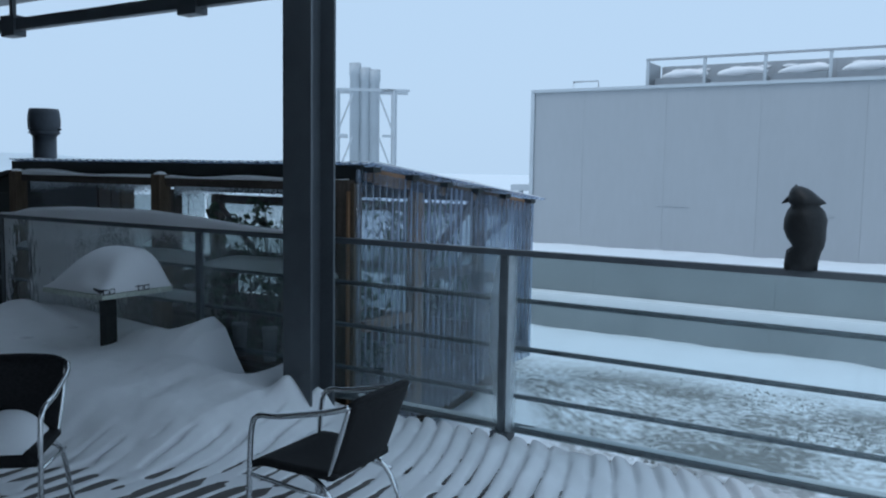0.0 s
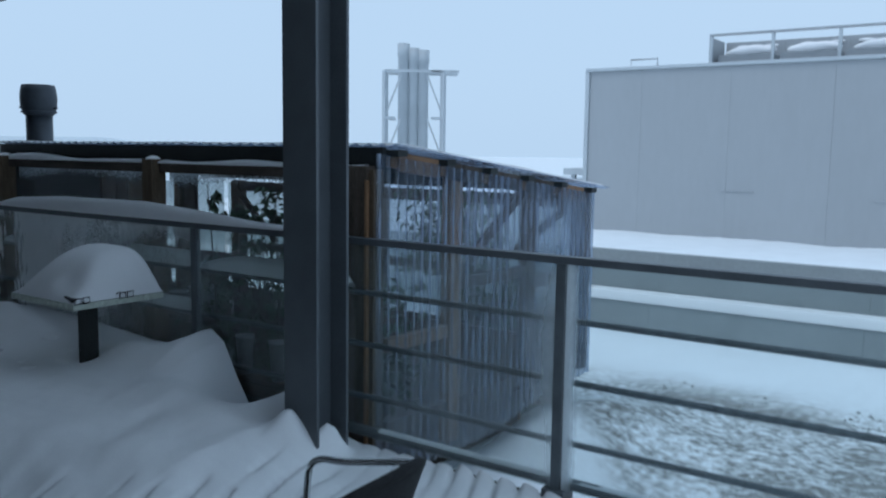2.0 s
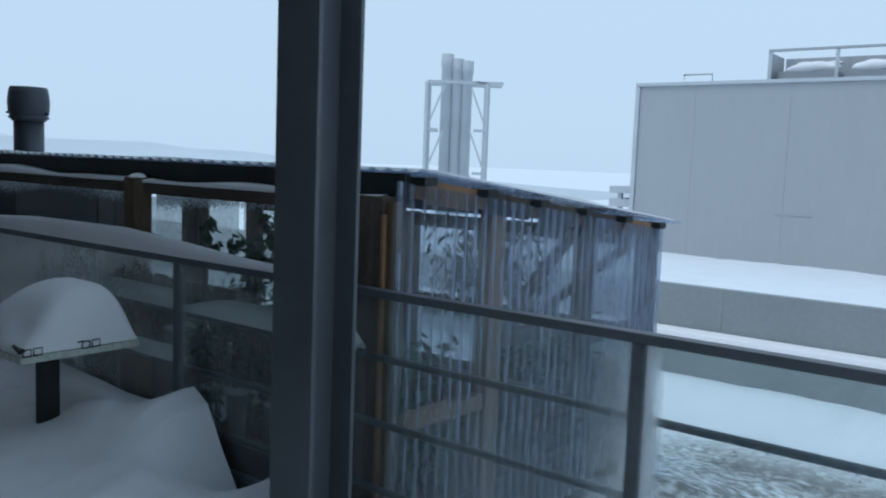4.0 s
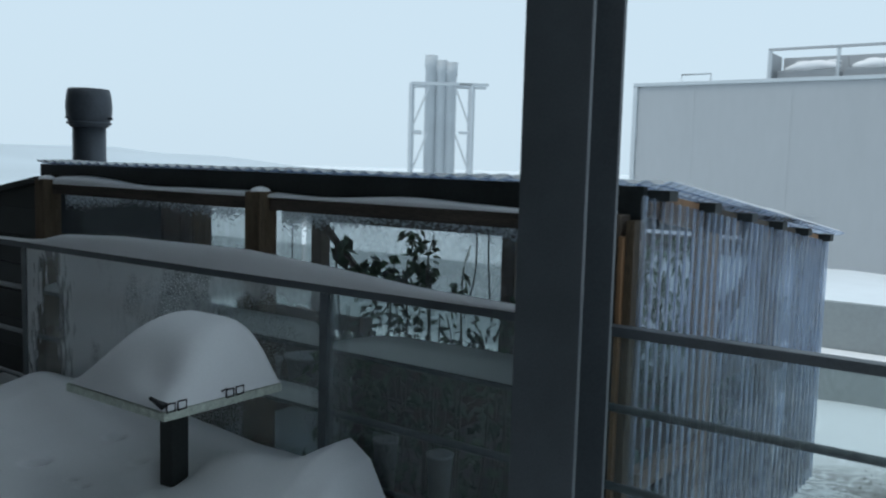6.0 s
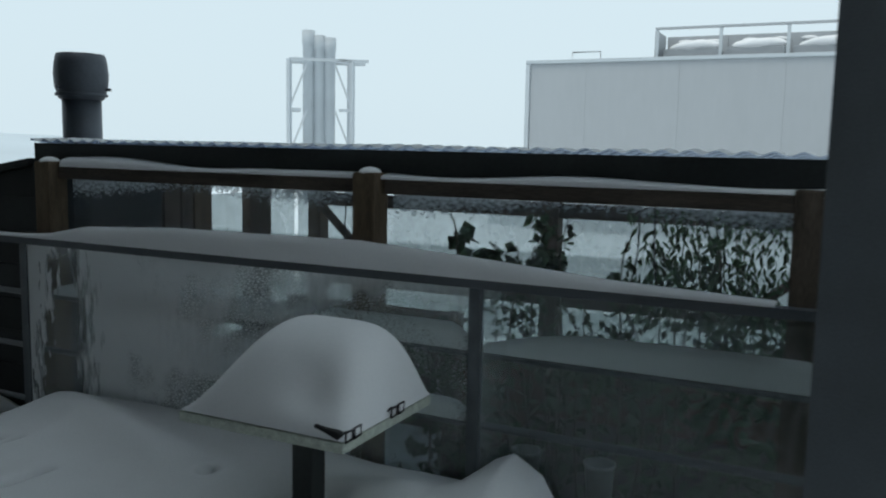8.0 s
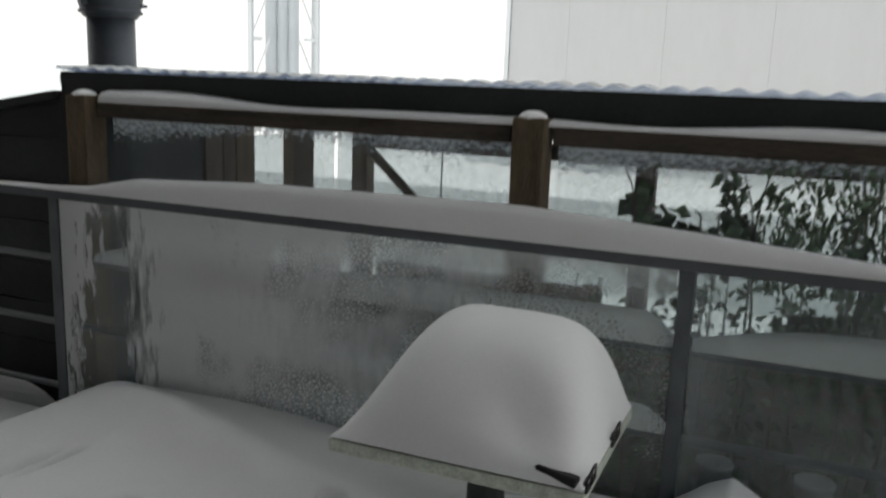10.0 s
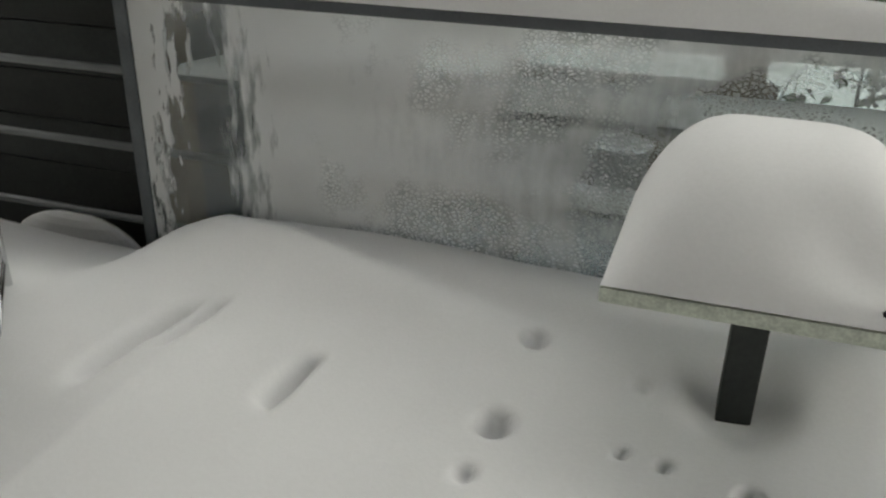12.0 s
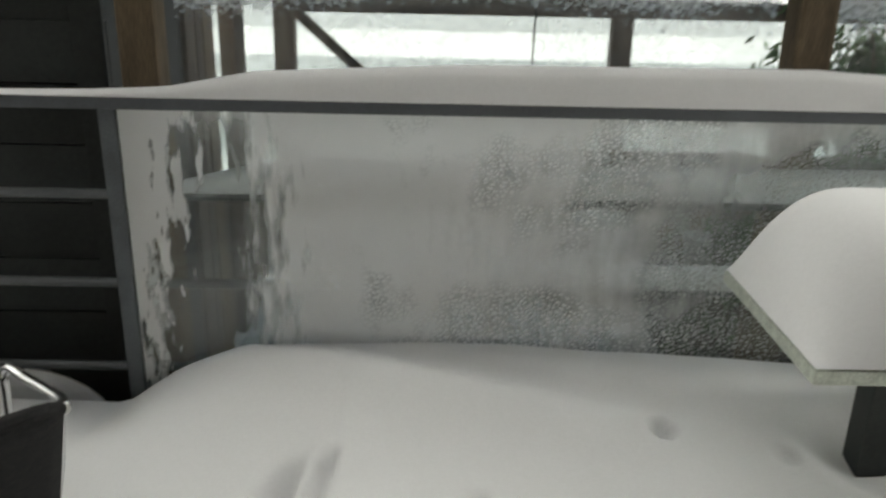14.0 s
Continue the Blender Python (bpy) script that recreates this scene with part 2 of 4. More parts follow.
def ground_material():
    """Snow with slushy, gritty patches where the wind has bared the gravel."""
    m = material("ground_snow", (0.8, 0.84, 0.87), 0.85, vary=0.04, scale=1.5, bump=0.4, fine=22, bump_dist=0.03)
    n, l = m.node_tree.nodes, m.node_tree.links
    b = n["Principled BSDF"]
    old = b.inputs["Base Color"].links[0].from_socket
    tc, sep = n.new("ShaderNodeTexCoord"), n.new("ShaderNodeSeparateXYZ")
    l.new(tc.outputs["Object"], sep.inputs["Vector"])
    band = n.new("ShaderNodeMapRange")
    band.interpolation_type = "SMOOTHSTEP"
    band.inputs["From Min"].default_value, band.inputs["From Max"].default_value = 9.6, 8.2
    l.new(sep.outputs["Y"], band.inputs["Value"])
    big, fine = n.new("ShaderNodeTexNoise"), n.new("ShaderNodeTexNoise")
    big.inputs["Scale"].default_value, big.inputs["Detail"].default_value = 0.8, 5
    fine.inputs["Scale"].default_value, fine.inputs["Detail"].default_value = 15.0, 8
    for t in (big, fine):
        l.new(tc.outputs["Object"], t.inputs["Vector"])
    ad = n.new("ShaderNodeMath")
    ad.operation = "MULTIPLY_ADD"
    ad.inputs[1].default_value = 0.8
    l.new(fine.outputs["Fac"], ad.inputs[0])
    l.new(big.outputs["Fac"], ad.inputs[2])
    th = n.new("ShaderNodeMapRange")
    th.inputs["From Min"].default_value, th.inputs["From Max"].default_value = 0.70, 0.98
    l.new(ad.outputs[0], th.inputs["Value"])
    slant, bank, near, trio = n.new("ShaderNodeMath"), n.new("ShaderNodeMapRange"), n.new("ShaderNodeMapRange"), n.new("ShaderNodeMath")
    slant.operation = "MULTIPLY_ADD"
    slant.inputs[1].default_value = 0.9
    l.new(sep.outputs["Y"], slant.inputs[0])
    l.new(sep.outputs["X"], slant.inputs[2])
    bank.inputs["From Min"].default_value, bank.inputs["From Max"].default_value = 2.55, 2.9
    l.new(slant.outputs[0], bank.inputs["Value"])
    near.inputs["From Min"].default_value, near.inputs["From Max"].default_value = 5.4, 6.6
    near.inputs["To Min"].default_value = 0.35
    l.new(sep.outputs["Y"], near.inputs["Value"])
    trio.operation = "MULTIPLY"
    l.new(bank.outputs["Result"], trio.inputs[0])
    l.new(near.outputs["Result"], trio.inputs[1])
    pre, mul = n.new("ShaderNodeMath"), n.new("ShaderNodeMath")
    pre.operation = mul.operation = "MULTIPLY"
    l.new(th.outputs["Result"], pre.inputs[0])
    l.new(band.outputs["Result"], pre.inputs[1])
    l.new(pre.outputs[0], mul.inputs[0])
    l.new(trio.outputs[0], mul.inputs[1])
    mix = n.new("ShaderNodeMix")
    mix.data_type = "RGBA"
    mix.inputs["B"].default_value = (0.2, 0.205, 0.195, 1)
    l.new(mul.outputs[0], mix.inputs["Factor"])
    l.new(old, mix.inputs["A"])
    l.new(mix.outputs["Result"], b.inputs["Base Color"])
    return m


SNOW = material("snow", (0.86, 0.86, 0.87), 0.8, vary=0.03, scale=2.5, bump=0.12, fine=90, spec=0.2, bump_dist=0.006)
GROUND = ground_material()
SLUSH = material("grey_slush", (0.42, 0.44, 0.44), 0.8, vary=0.3, scale=2, bump=0.3, second=(0.14, 0.15, 0.14), fine=9)
STEEL = material("dark_painted_steel", (0.088, 0.099, 0.11), 0.42, vary=0.2, scale=4, bump=0.05, fine=120, spec=0.5)
RAIL = material("weathered_grey_steel", (0.115, 0.13, 0.14), 0.45, metal=0.2, vary=0.25, scale=9, bump=0.08, fine=140)
GALV = material("galvanised_steel", (0.42, 0.44, 0.46), 0.45, metal=0.5, vary=0.12, scale=5)
ALU = material("polished_aluminium", (0.7, 0.71, 0.72), 0.2, metal=1.0, vary=0.08, scale=20, bump=0.02)
WEAVE = material("black_woven_plastic", (0.014, 0.014, 0.015), 0.7, spec=0.2, vary=0.5, scale=60, bump=0.5, fine=240, stretch=(1, 1, 2))
TIMBER = material("weathered_timber", (0.095, 0.074, 0.058), 0.85, vary=0.6, scale=5, bump=0.4, fine=50, stretch=(4, 4, 0.6), per_object=0.2)
POSTWOOD = material("brown_post_timber", (0.125, 0.09, 0.058), 0.8, vary=0.45, scale=5, bump=0.4, fine=50, stretch=(4, 4, 0.6))
TIMBER_X = material("weathered_timber_beam", (0.085, 0.068, 0.056), 0.85, vary=0.55, scale=5, bump=0.4, fine=50, stretch=(0.5, 4, 4), per_object=0.2)
# orange timber, brightened so light through the plastic shows in its colour
ORANGE = material("lit_orange_timber", (0.34, 0.19, 0.10), 0.65, vary=0.3, scale=4, bump=0.25, fine=40, stretch=(4, 4, 0.6), per_object=0.15)
BLACK = material("black_cladding", (0.03, 0.034, 0.034), 0.6, spec=0.25, vary=0.3, scale=3, bump=0.15, fine=60, per_object=0.2)
FLUE = material("dark_flue_metal", (0.06, 0.07, 0.085), 0.5, metal=0.3, vary=0.2, scale=6, bump=0.06)
DECK = material("wet_deck_board", (0.085, 0.075, 0.068), 0.5, vary=0.3, scale=6, bump=0.3, fine=60, stretch=(4, 0.5, 4), per_object=0.25)
STONE = material("mottled_table_stone", (0.50, 0.54, 0.47), 0.5, vary=0.25, scale=30, bump=0.1, fine=120)
PANEL = material("pale_grey_cladding", (0.36, 0.38, 0.40), 0.6, vary=0.035, scale=0.5, bump=0.02, fine=6, stretch=(1, 1, 0.25), per_object=0.015)
CONCRETE = material("grey_concrete", (0.27, 0.30, 0.31), 0.8, vary=0.1, scale=1.2, bump=0.1, fine=25)
# distant steel and stack metal are lightened: their base colours carry the haze
FARSTEEL = material("hazed_far_steel", (0.48, 0.52, 0.55), 0.6, vary=0.06, scale=1, bump=0.02)
STACK = material("hazed_stack_metal", (0.48, 0.52, 0.55), 0.6, vary=0.08, scale=0.8, bump=0.02)
PLASTER = material("house_render", (0.6, 0.58, 0.56), 0.85, vary=0.08, scale=2, bump=0.15)
LEAF = material("leaf_green", (0.06, 0.115, 0.05), 0.5, vary=0.5, scale=14, bump=0.05, fine=80)
STEM = material("plant_stem", (0.09, 0.08, 0.05), 0.7, vary=0.3, scale=30)
CLAY = material("pale_plant_pot", (0.5, 0.5, 0.48), 0.6, vary=0.1, scale=12)
SOIL = material("dark_soil", (0.03, 0.025, 0.02), 0.9, vary=0.4, scale=20, bump=0.5)
DECOY = material("black_decoy_plastic", (0.01, 0.011, 0.012), 0.5, vary=0.4, scale=25, bump=0.3, fine=90)
BEDWOOD = material("bed_boards", (0.16, 0.1, 0.07), 0.8, vary=0.3, scale=5, bump=0.3, stretch=(0.5, 4, 4))
INK = material("black_ink", (0.012, 0.012, 0.013), 0.6, vary=0.1, bump=0)
# blizzard haze over the hill is put into this pale blue-grey
HILL = material("hazed_far_hill", (0.56, 0.62, 0.66), 0.95, vary=0.1, scale=0.06, bump=0)
POLY = pane_material("corrugated_clear_plastic", (0.74, 0.82, 0.94), 0.42, 0.79, 1.12, frost_colour=(0.60, 0.69, 0.85), scale=1.6, gloss=0.06, stretch=(1, 1, 0.4), soft_light=0.65, flutes=0.44, coarse=2.0, grain=0.5, base_mist=0.02, veil=(("Z", 0.85, 1.05, 1.3, 1.42, 0.06),))
FILM = pane_material("clear_film", (0.94, 0.96, 0.96), 0.85, 0.74, 0.98, scale=6.0, grain=0.6, stretch=(1, 1, 1.6), gloss=0.03, soft_light=0.6, veil=(("Z", 0.74, 0.90, 2.0, 3.0, 0.32),))
BACKFILM = pane_material("fogged_film", (0.56, 0.60, 0.61), 0.7, 0.2, 0.9, scale=2.0, gloss=0.02, soft_light=0.85, frost_colour=(0.6, 0.65, 0.66))
THIN_SNOW = pane_material("thin_snow", (0.95, 0.96, 0.97), 0.97, 0.05, 0.35, scale=3.0, gloss=0.01, soft_light=0.5, frost_colour=(0.86, 0.87, 0.88))


# ---- mesh helpers ----
def bx(bm, x0, x1, y0, y1, z0, z1, bev=0.0):
    m = Matrix.Translation(((x0 + x1) / 2, (y0 + y1) / 2, (z0 + z1) / 2)) @ Matrix.Diagonal((x1 - x0, y1 - y0, z1 - z0, 1))
    made = bmesh.ops.create_cube(bm, size=1, matrix=m)["verts"]
    if bev:
        bmesh.ops.bevel(bm, geom=list({e for v in made for e in v.link_edges}), offset=bev, segments=2, profile=0.7, affect="EDGES")
    return bm


def beam(bm, a, b, w, h, bev=0.0):
    """A square-cut bar from a to b, w wide and h high."""
    a, b = Vector(a), Vector(b)
    d = b - a
    q = d.to_track_quat("X", "Z").to_matrix().to_4x4()
    m = Matrix.Translation((a + b) / 2) @ q @ Matrix.Diagonal((d.length, w, h, 1))
    made = bmesh.ops.create_cube(bm, size=1, matrix=m)["verts"]
    if bev:
        bmesh.ops.bevel(bm, geom=list({e for v in made for e in v.link_edges}), offset=bev, segments=1, affect="EDGES")
    return bm


def smooth_line(points, steps=5):
    """Catmull-Rom through the points."""
    p = [Vector(v) for v in points]
    p = [p[0] * 2 - p[1]] + p + [p[-1] * 2 - p[-2]]
    out = []
    for i in range(1, len(p) - 2):
        for k in range(steps):
            t = k / steps
            a, b, c, d = p[i - 1], p[i], p[i + 1], p[i + 2]
            out.append(0.5 * (2 * b + (c - a) * t + (2 * a - 5 * b + 4 * c - d) * t * t + (3 * b - a - 3 * c + d) * t ** 3))
    return out + [p[-2]]


def tube(bm, points, r, n=8, r_end=None):
    pts = [Vector(p) for p in points]
    rings = []
    for i, p in enumerate(pts):
        d = (pts[min(i + 1, len(pts) - 1)] - pts[max(i - 1, 0)]).normalized()
        side = d.cross(Vector((0, 0, 1)) if abs(d.z) < 0.95 else Vector((1, 0, 0))).normalized()
        up = side.cross(d)
        rr = r if r_end is None else r + (r_end - r) * i / (len(pts) - 1)
        rings.append([bm.verts.new(p + (side * math.cos(2 * math.pi * k / n) + up * math.sin(2 * math.pi * k / n)) * rr) for k in range(n)])
    for a, b in zip(rings, rings[1:]):
        for k in range(n):
            bm.faces.new((a[k], a[(k + 1) % n], b[(k + 1) % n], b[k])).smooth = True
    bm.faces.new(rings[0][::-1])
    bm.faces.new(rings[-1])
    return bm


def lathe(bm, x, y, profile, n=24):
    """Turned body from (radius, z) pairs."""
    rings = [[bm.verts.new((x + r * math.cos(2 * math.pi * k / n), y + r * math.sin(2 * math.pi * k / n), z)) for k in range(n)] for r, z in profile]
    for a, b in zip(rings, rings[1:]):
        for k in range(n):
            bm.faces.new((a[k], a[(k + 1) % n], b[(k + 1) % n], b[k])).smooth = True
    bm.faces.new(rings[0][::-1])
    bm.faces.new(rings[-1])
    return bm


def part(name, bm, mat, parent=None, label=""):
    bmesh.ops.recalc_face_normals(bm, faces=bm.faces)
    me = bpy.data.meshes.new(name)
    bm.to_mesh(me)
    bm.free()
    me.materials.append(mat)
    ob = new(name, me)
    if parent:
        ob.parent = parent
        ob.matrix_parent_inverse = parent.matrix_basis.inverted()
    return tagged(ob, label)


def pane(name, x0, x1, y, z0, z1, mat, parent, thick=0.008, label=""):
    """An upright pane facing y, with its origin at its middle so that frost follows its rim."""
    hx, hz = (x1 - x0) / 2, (z1 - z0) / 2
    ob = part(name, bx(bmesh.new(), -hx, hx, -thick / 2, thick / 2, -hz, hz), mat, None, label)
    ob.location = ((x0 + x1) / 2, y, (z0 + z1) / 2)
    ob.parent = parent
    ob.matrix_parent_inverse = parent.matrix_basis.inverted()
    return ob


def thing(name, x, y, z, label, category, group="", kind=""):
    ob = new(name)
    ob.empty_display_size = 0.1
    ob.matrix_basis = pose(x, y, z)
    return tagged(ob, label, category, group, kind)


def grid_mesh(name, xs, ys, z, mat, smooth=True):
    """A height field over the grid xs by ys."""
    nx, ny = len(xs), len(ys)
    gx, gy = np.meshgrid(xs, ys)
    verts = np.stack([gx.ravel(), gy.ravel(), z.ravel()], 1)
    i = (np.arange(ny - 1)[:, None] * nx + np.arange(nx - 1)[None, :]).ravel()
    faces = np.stack([i, i + 1, i + nx + 1, i + nx], 1)
    me = bpy.data.meshes.new(name)
    me.from_pydata(verts.tolist(), [], faces.tolist())
    me.materials.append(mat)
    if smooth:
        me.polygons.foreach_set("use_smooth", [True] * len(me.polygons))
    return new(name, me)


def wob(x, y, s, seed=0.0):
    return noise.noise(Vector((x * s, y * s, seed)))


# ---- ground, deck, house ----
gx = np.concatenate([np.linspace(-900, -40, 12), np.linspace(-30, -6.4, 60), np.arange(-6.2, 3.6, 0.12), np.linspace(3.8, 20, 42), np.linspace(30, 900, 12)])
gy = np.concatenate([np.linspace(-300, -5, 6), np.linspace(0, 16, 81), np.linspace(17, 40, 24), np.linspace(60, 1200, 10)])
gX, gY = np.meshgrid(gx, gy)
gZ = np.interp(gY, [0, 4.6, 7, 10.5, 11.5, 13, 28, 1200], [-0.75, -0.7, -0.5, -0.55, -0.6, -0.75, -1.02, -1.6])
gZ += 0.24 * np.exp(-(((gX + 3.2) / 0.5) ** 2 + ((gY - 6.4) / 1.0) ** 2))
gZ += 0.09 * np.exp(-((gX + 3.35) / 0.6) ** 2) * np.clip((gY - 4.6) / 0.4, 0, 1) * np.clip((8.2 - gY) / 1.0, 0, 1)
gZ += 0.25 * np.exp(-(((gX + 1.2) / 2.0) ** 2 + ((gY - 5.0) / 0.5) ** 2))
gZ += np.array([[0.05 * wob(a, b, 0.6) + 0.03 * wob(a, b, 2.2, 5) if -30 < a < 20 and 0 < b < 40 else 0.0 for a in gx] for b in gy])
ground = grid_mesh("ground", gx, gy, gZ, GROUND)
tagged(ground, "snow-covered yard with patches of wind-bared slush and grit", "ground", kind="structure")

rnd = random.Random(11)
cv, cf = [], []
for _ in range(3600):
    x, y = rnd.uniform(-3.4, 3.0), 6.0 + 3.0 * rnd.random() ** 0.8
    if x + 0.9 * y < 2.9 or wob(x, y, 0.8, 12) < -0.12:
        continue
    r = 0.012 + 0.045 * rnd.random() ** 3
    z = float(np.interp(y, [4.6, 7, 10.5], [-0.7, -0.5, -0.55])) + 0.03 * wob(x, y, 0.6)
    base = len(cv)
    for k in range(5):
        a = k * 1.2566 + rnd.random()
        cv.append((x + r * math.cos(a) * rnd.uniform(0.8, 1.5), y + r * math.sin(a) * rnd.uniform(0.7, 1.3), z - 0.03))
    cv.append((x + rnd.uniform(-0.4, 0.4) * r, y + rnd.uniform(-0.4, 0.4) * r, z + r * rnd.uniform(0.15, 0.5)))
    cf += [(base + k, base + (k + 1) % 5, base + 5) for k in range(5)]
clod_mesh = bpy.data.meshes.new("slush_clods")
clod_mesh.from_pydata(cv, [], cf)
clod_mesh.materials.append(SLUSH)
tagged(new("slush_clods", clod_mesh), "frozen clods of slush and gravel scattered over the yard", "slush", kind="stuff")

deck = thing("deck", -3.5, 1.2, 0, "dark wooden deck boards under drifted snow", "deck", kind="structure")
part("joist", bx(bmesh.new(), -10.4, 3.6, 4.5, 4.66, -0.25, -0.035), DECK, deck)

# house wall behind the camera, unseen; its pale render throws light onto the snow
house_wall = part("wall_house", bx(bmesh.new(), -11, 4.2, -2.6, -2.3, -0.7, 3.4), PLASTER)
tagged(house_wall, "unseen plain rendered house wall closing the deck, pale to bounce light", "wall", kind="structure")
# side wall out of view, added to keep side light off the deck snow
shade_wall = part("wall_left", bx(bmesh.new(), -11.0, -10.7, -2.299, 4.4, -0.7, 3.139), PLASTER)
tagged(shade_wall, "unseen rendered side wall added to shade the deck", "wall", kind="structure")
# canopy strip out of view, added to darken the snow near the railing
shade_wing = part("ceiling_wing", bx(bmesh.new(), -11, -3.83, 3.602, 4.62, 3.14, 3.3), STEEL)
tagged(shade_wing, "unseen dark flat canopy strip added to shade the deck up to the railing", "ceiling", kind="structure")
# main canopy, unseen; its edges are placed for the shade on the deck
canopy = part("ceiling", bx(bmesh.new(), -11, -0.9, -2.3, 3.6, 3.14, 3.3), STEEL)
tagged(canopy, "unseen dark flat canopy roof that shades the deck", "ceiling", kind="structure")

# ---- steel column and edge beam ----
column = thing("steel_column", -3.69, 4.275, 0, "dark painted steel beam column standing at the deck edge", "column")
part("flange", bx(bmesh.new(), -3.81, -3.57, 4.15, 4.17, 0, 3.3, 0.003), STEEL, column)
part("flange", bx(bmesh.new(), -3.81, -3.57, 4.38, 4.40, 0, 3.3, 0.003), STEEL, column)
part("web", bx(bmesh.new(), -3.70, -3.685, 4.171, 4.379, 0, 3.299), STEEL, column)
part("base_plate", bx(bmesh.new(), -3.86, -3.52, 4.1, 4.45, 0.001, 0.02, 0.004), STEEL, column)
part("tie_beam", bx(bmesh.new(), -3.78, -3.6, 3.601, 4.149, 3.15, 3.299, 0.004), STEEL, column)
edge = thing("edge_beam", -6, 4.4, 2.9, "dark steel bar along the canopy edge", "beam")
part("bar", bx(bmesh.new(), -10.5, -3.82, 4.36, 4.44, 2.84, 2.94, 0.008), STEEL, edge)
for bxx in (-4.93, -7.2, -9.4):
    part("hanger", bx(bmesh.new(), bxx - 0.02, bxx + 0.02, 4.38, 4.42, 2.93, 3.15), STEEL, edge)
    part("bracket", bx(bmesh.new(), bxx - 0.1, bxx + 0.1, 4.34, 4.46, 2.79, 2.97, 0.01), STEEL, edge)

# ---- railing ----
railing = thing("railing", -3.7, 4.57, 0, "grey steel deck railing with frosted glass panes and drifted snow", "railing")
RY = 4.575
POSTS = [-9.15, -7.74, -5.07, -2.37, 0.31, 2.99]
part("top_rail", bx(bmesh.new(), -9.6, 3.4, RY - 0.03, RY + 0.03, 1.165, 1.202, 0.006), STEEL, railing)
for z in (0.885, 0.585, 0.28):
    part("rail", tube(bmesh.new(), [(-9.6, RY + 0.04, z), (3.4, RY + 0.04, z)], 0.016, 10), RAIL, railing)
part("bottom_rail", tube(bmesh.new(), [(-9.6, RY + 0.02, 0.085), (3.4, RY + 0.02, 0.085)], 0.03, 12), RAIL, railing)
for px in POSTS:
    upright = part("post", bx(bmesh.new(), px - 0.025, px + 0.025, RY - 0.025, RY + 0.02, 0.02, 1.164, 0.004), RAIL, railing)
    part("foot", bx(bmesh.new(), px - 0.06, px + 0.06, RY - 0.05, RY + 0.06, -0.03, 0.06, 0.006), STEEL, upright, "dark bolted foot")
part("end_post", bx(bmesh.new(), -9.28, -9.16, RY - 0.01, RY + 0.05, 0.0, 1.25, 0.006), STEEL, railing)
FROST = pane_material("frosted_glass", (0.86, 0.92, 0.91), 0.95, 0.43, 1.0, (("Z", 0.55, 0.16, 0.3),), 4.5, grain=0.12, base_mist=0.07, veil=(("D", -1.9, -1.5, -0.97, -0.90, 1.1), ("F", -0.70, -0.46, -0.45, 1.6, 0.75)), soft_light=0.25, crackle=0.45, frost_colour=(0.95, 0.96, 0.96), blur=0.22)
CLEAR = pane_material("lightly_frosted_glass", (0.84, 0.92, 0.93), 0.7, 0.60, 1.05, (("X", 1.31, 0.09, 0.8), ("Z", 0.55, 0.04, 0.2)), 3.2, grain=0.2)
CLEAR2 = pane_material("misted_glass", (0.80, 0.86, 0.85), 0.6, 0.52, 1.1, (("X", 1.31, 0.22, 0.36), ("Z", 0.55, 0.06, 0.12)), 3.2, grain=0.12, base_mist=0.05, blur=0.3)
for i, mat in ((1, FROST), (2, CLEAR2), (3, CLEAR), (4, CLEAR)):
    pane("glass_pane", POSTS[i] + 0.03, POSTS[i + 1] - 0.03, RY - 0.012, 0.06, 1.1648, mat, railing)

# ---- greenhouse ----
gh = thing("greenhouse", -5.7, 5.95, -0.3, "timber lean-to greenhouse with corrugated clear plastic, dusted with snow", "greenhouse")


def roof_z(y):
    return 1.73 - (y - 4.6) * 0.116


for px in (-7.65, -5.635):
    part("post", bx(bmesh.new(), px - 0.057, px + 0.057, 4.615, 4.735, -0.6, 1.61, 0.015), POSTWOOD, gh, "rough weathered post")
    bm = bmesh.new()
    bmesh.ops.create_uvsphere(bm, u_segments=16, v_segments=10, radius=1, matrix=Matrix.Translation((px, 4.672, 1.606)) @ Matrix.Diagonal((0.05, 0.056, 0.028, 1)))
    tagged(part("post_snow", bm, SNOW), "cap of snow on a greenhouse post", "snow", "snow caps on the posts")
part("corner_post", bx(bmesh.new(), -3.85, -3.602, 4.66, 4.78, -0.6, 1.6, 0.01), TIMBER, gh)
part("corner_board", bx(bmesh.new(), -3.600, -3.582, 4.645, 4.70, -0.5, 1.52, 0.003), ORANGE, gh, "orange board coloured as lit")
part("corner_board", bx(bmesh.new(), -3.580, -3.547, 4.662, 4.75, -0.5, 1.58, 0.003), POSTWOOD, gh)
for px in (-7.65, -5.65, -3.62):
    part("post", bx(bmesh.new(), px - 0.06, px + 0.06, 7.14, 7.26, -0.6 if px < -4 else -0.06, 1.36, 0.008), TIMBER, gh)
part("beam", bx(bmesh.new(), -7.58, -5.71, 4.665, 4.735, 1.518, 1.578, 0.008), TIMBER_X, gh)
part("beam", bx(bmesh.new(), -5.56, -3.71, 4.665, 4.735, 1.518, 1.578, 0.008), TIMBER_X, gh)
part("fascia", bx(bmesh.new(), -7.86, -3.62, 4.742, 4.78, 1.575, 1.706, 0.004), BLACK, gh)
bm = bmesh.new()
rings = []
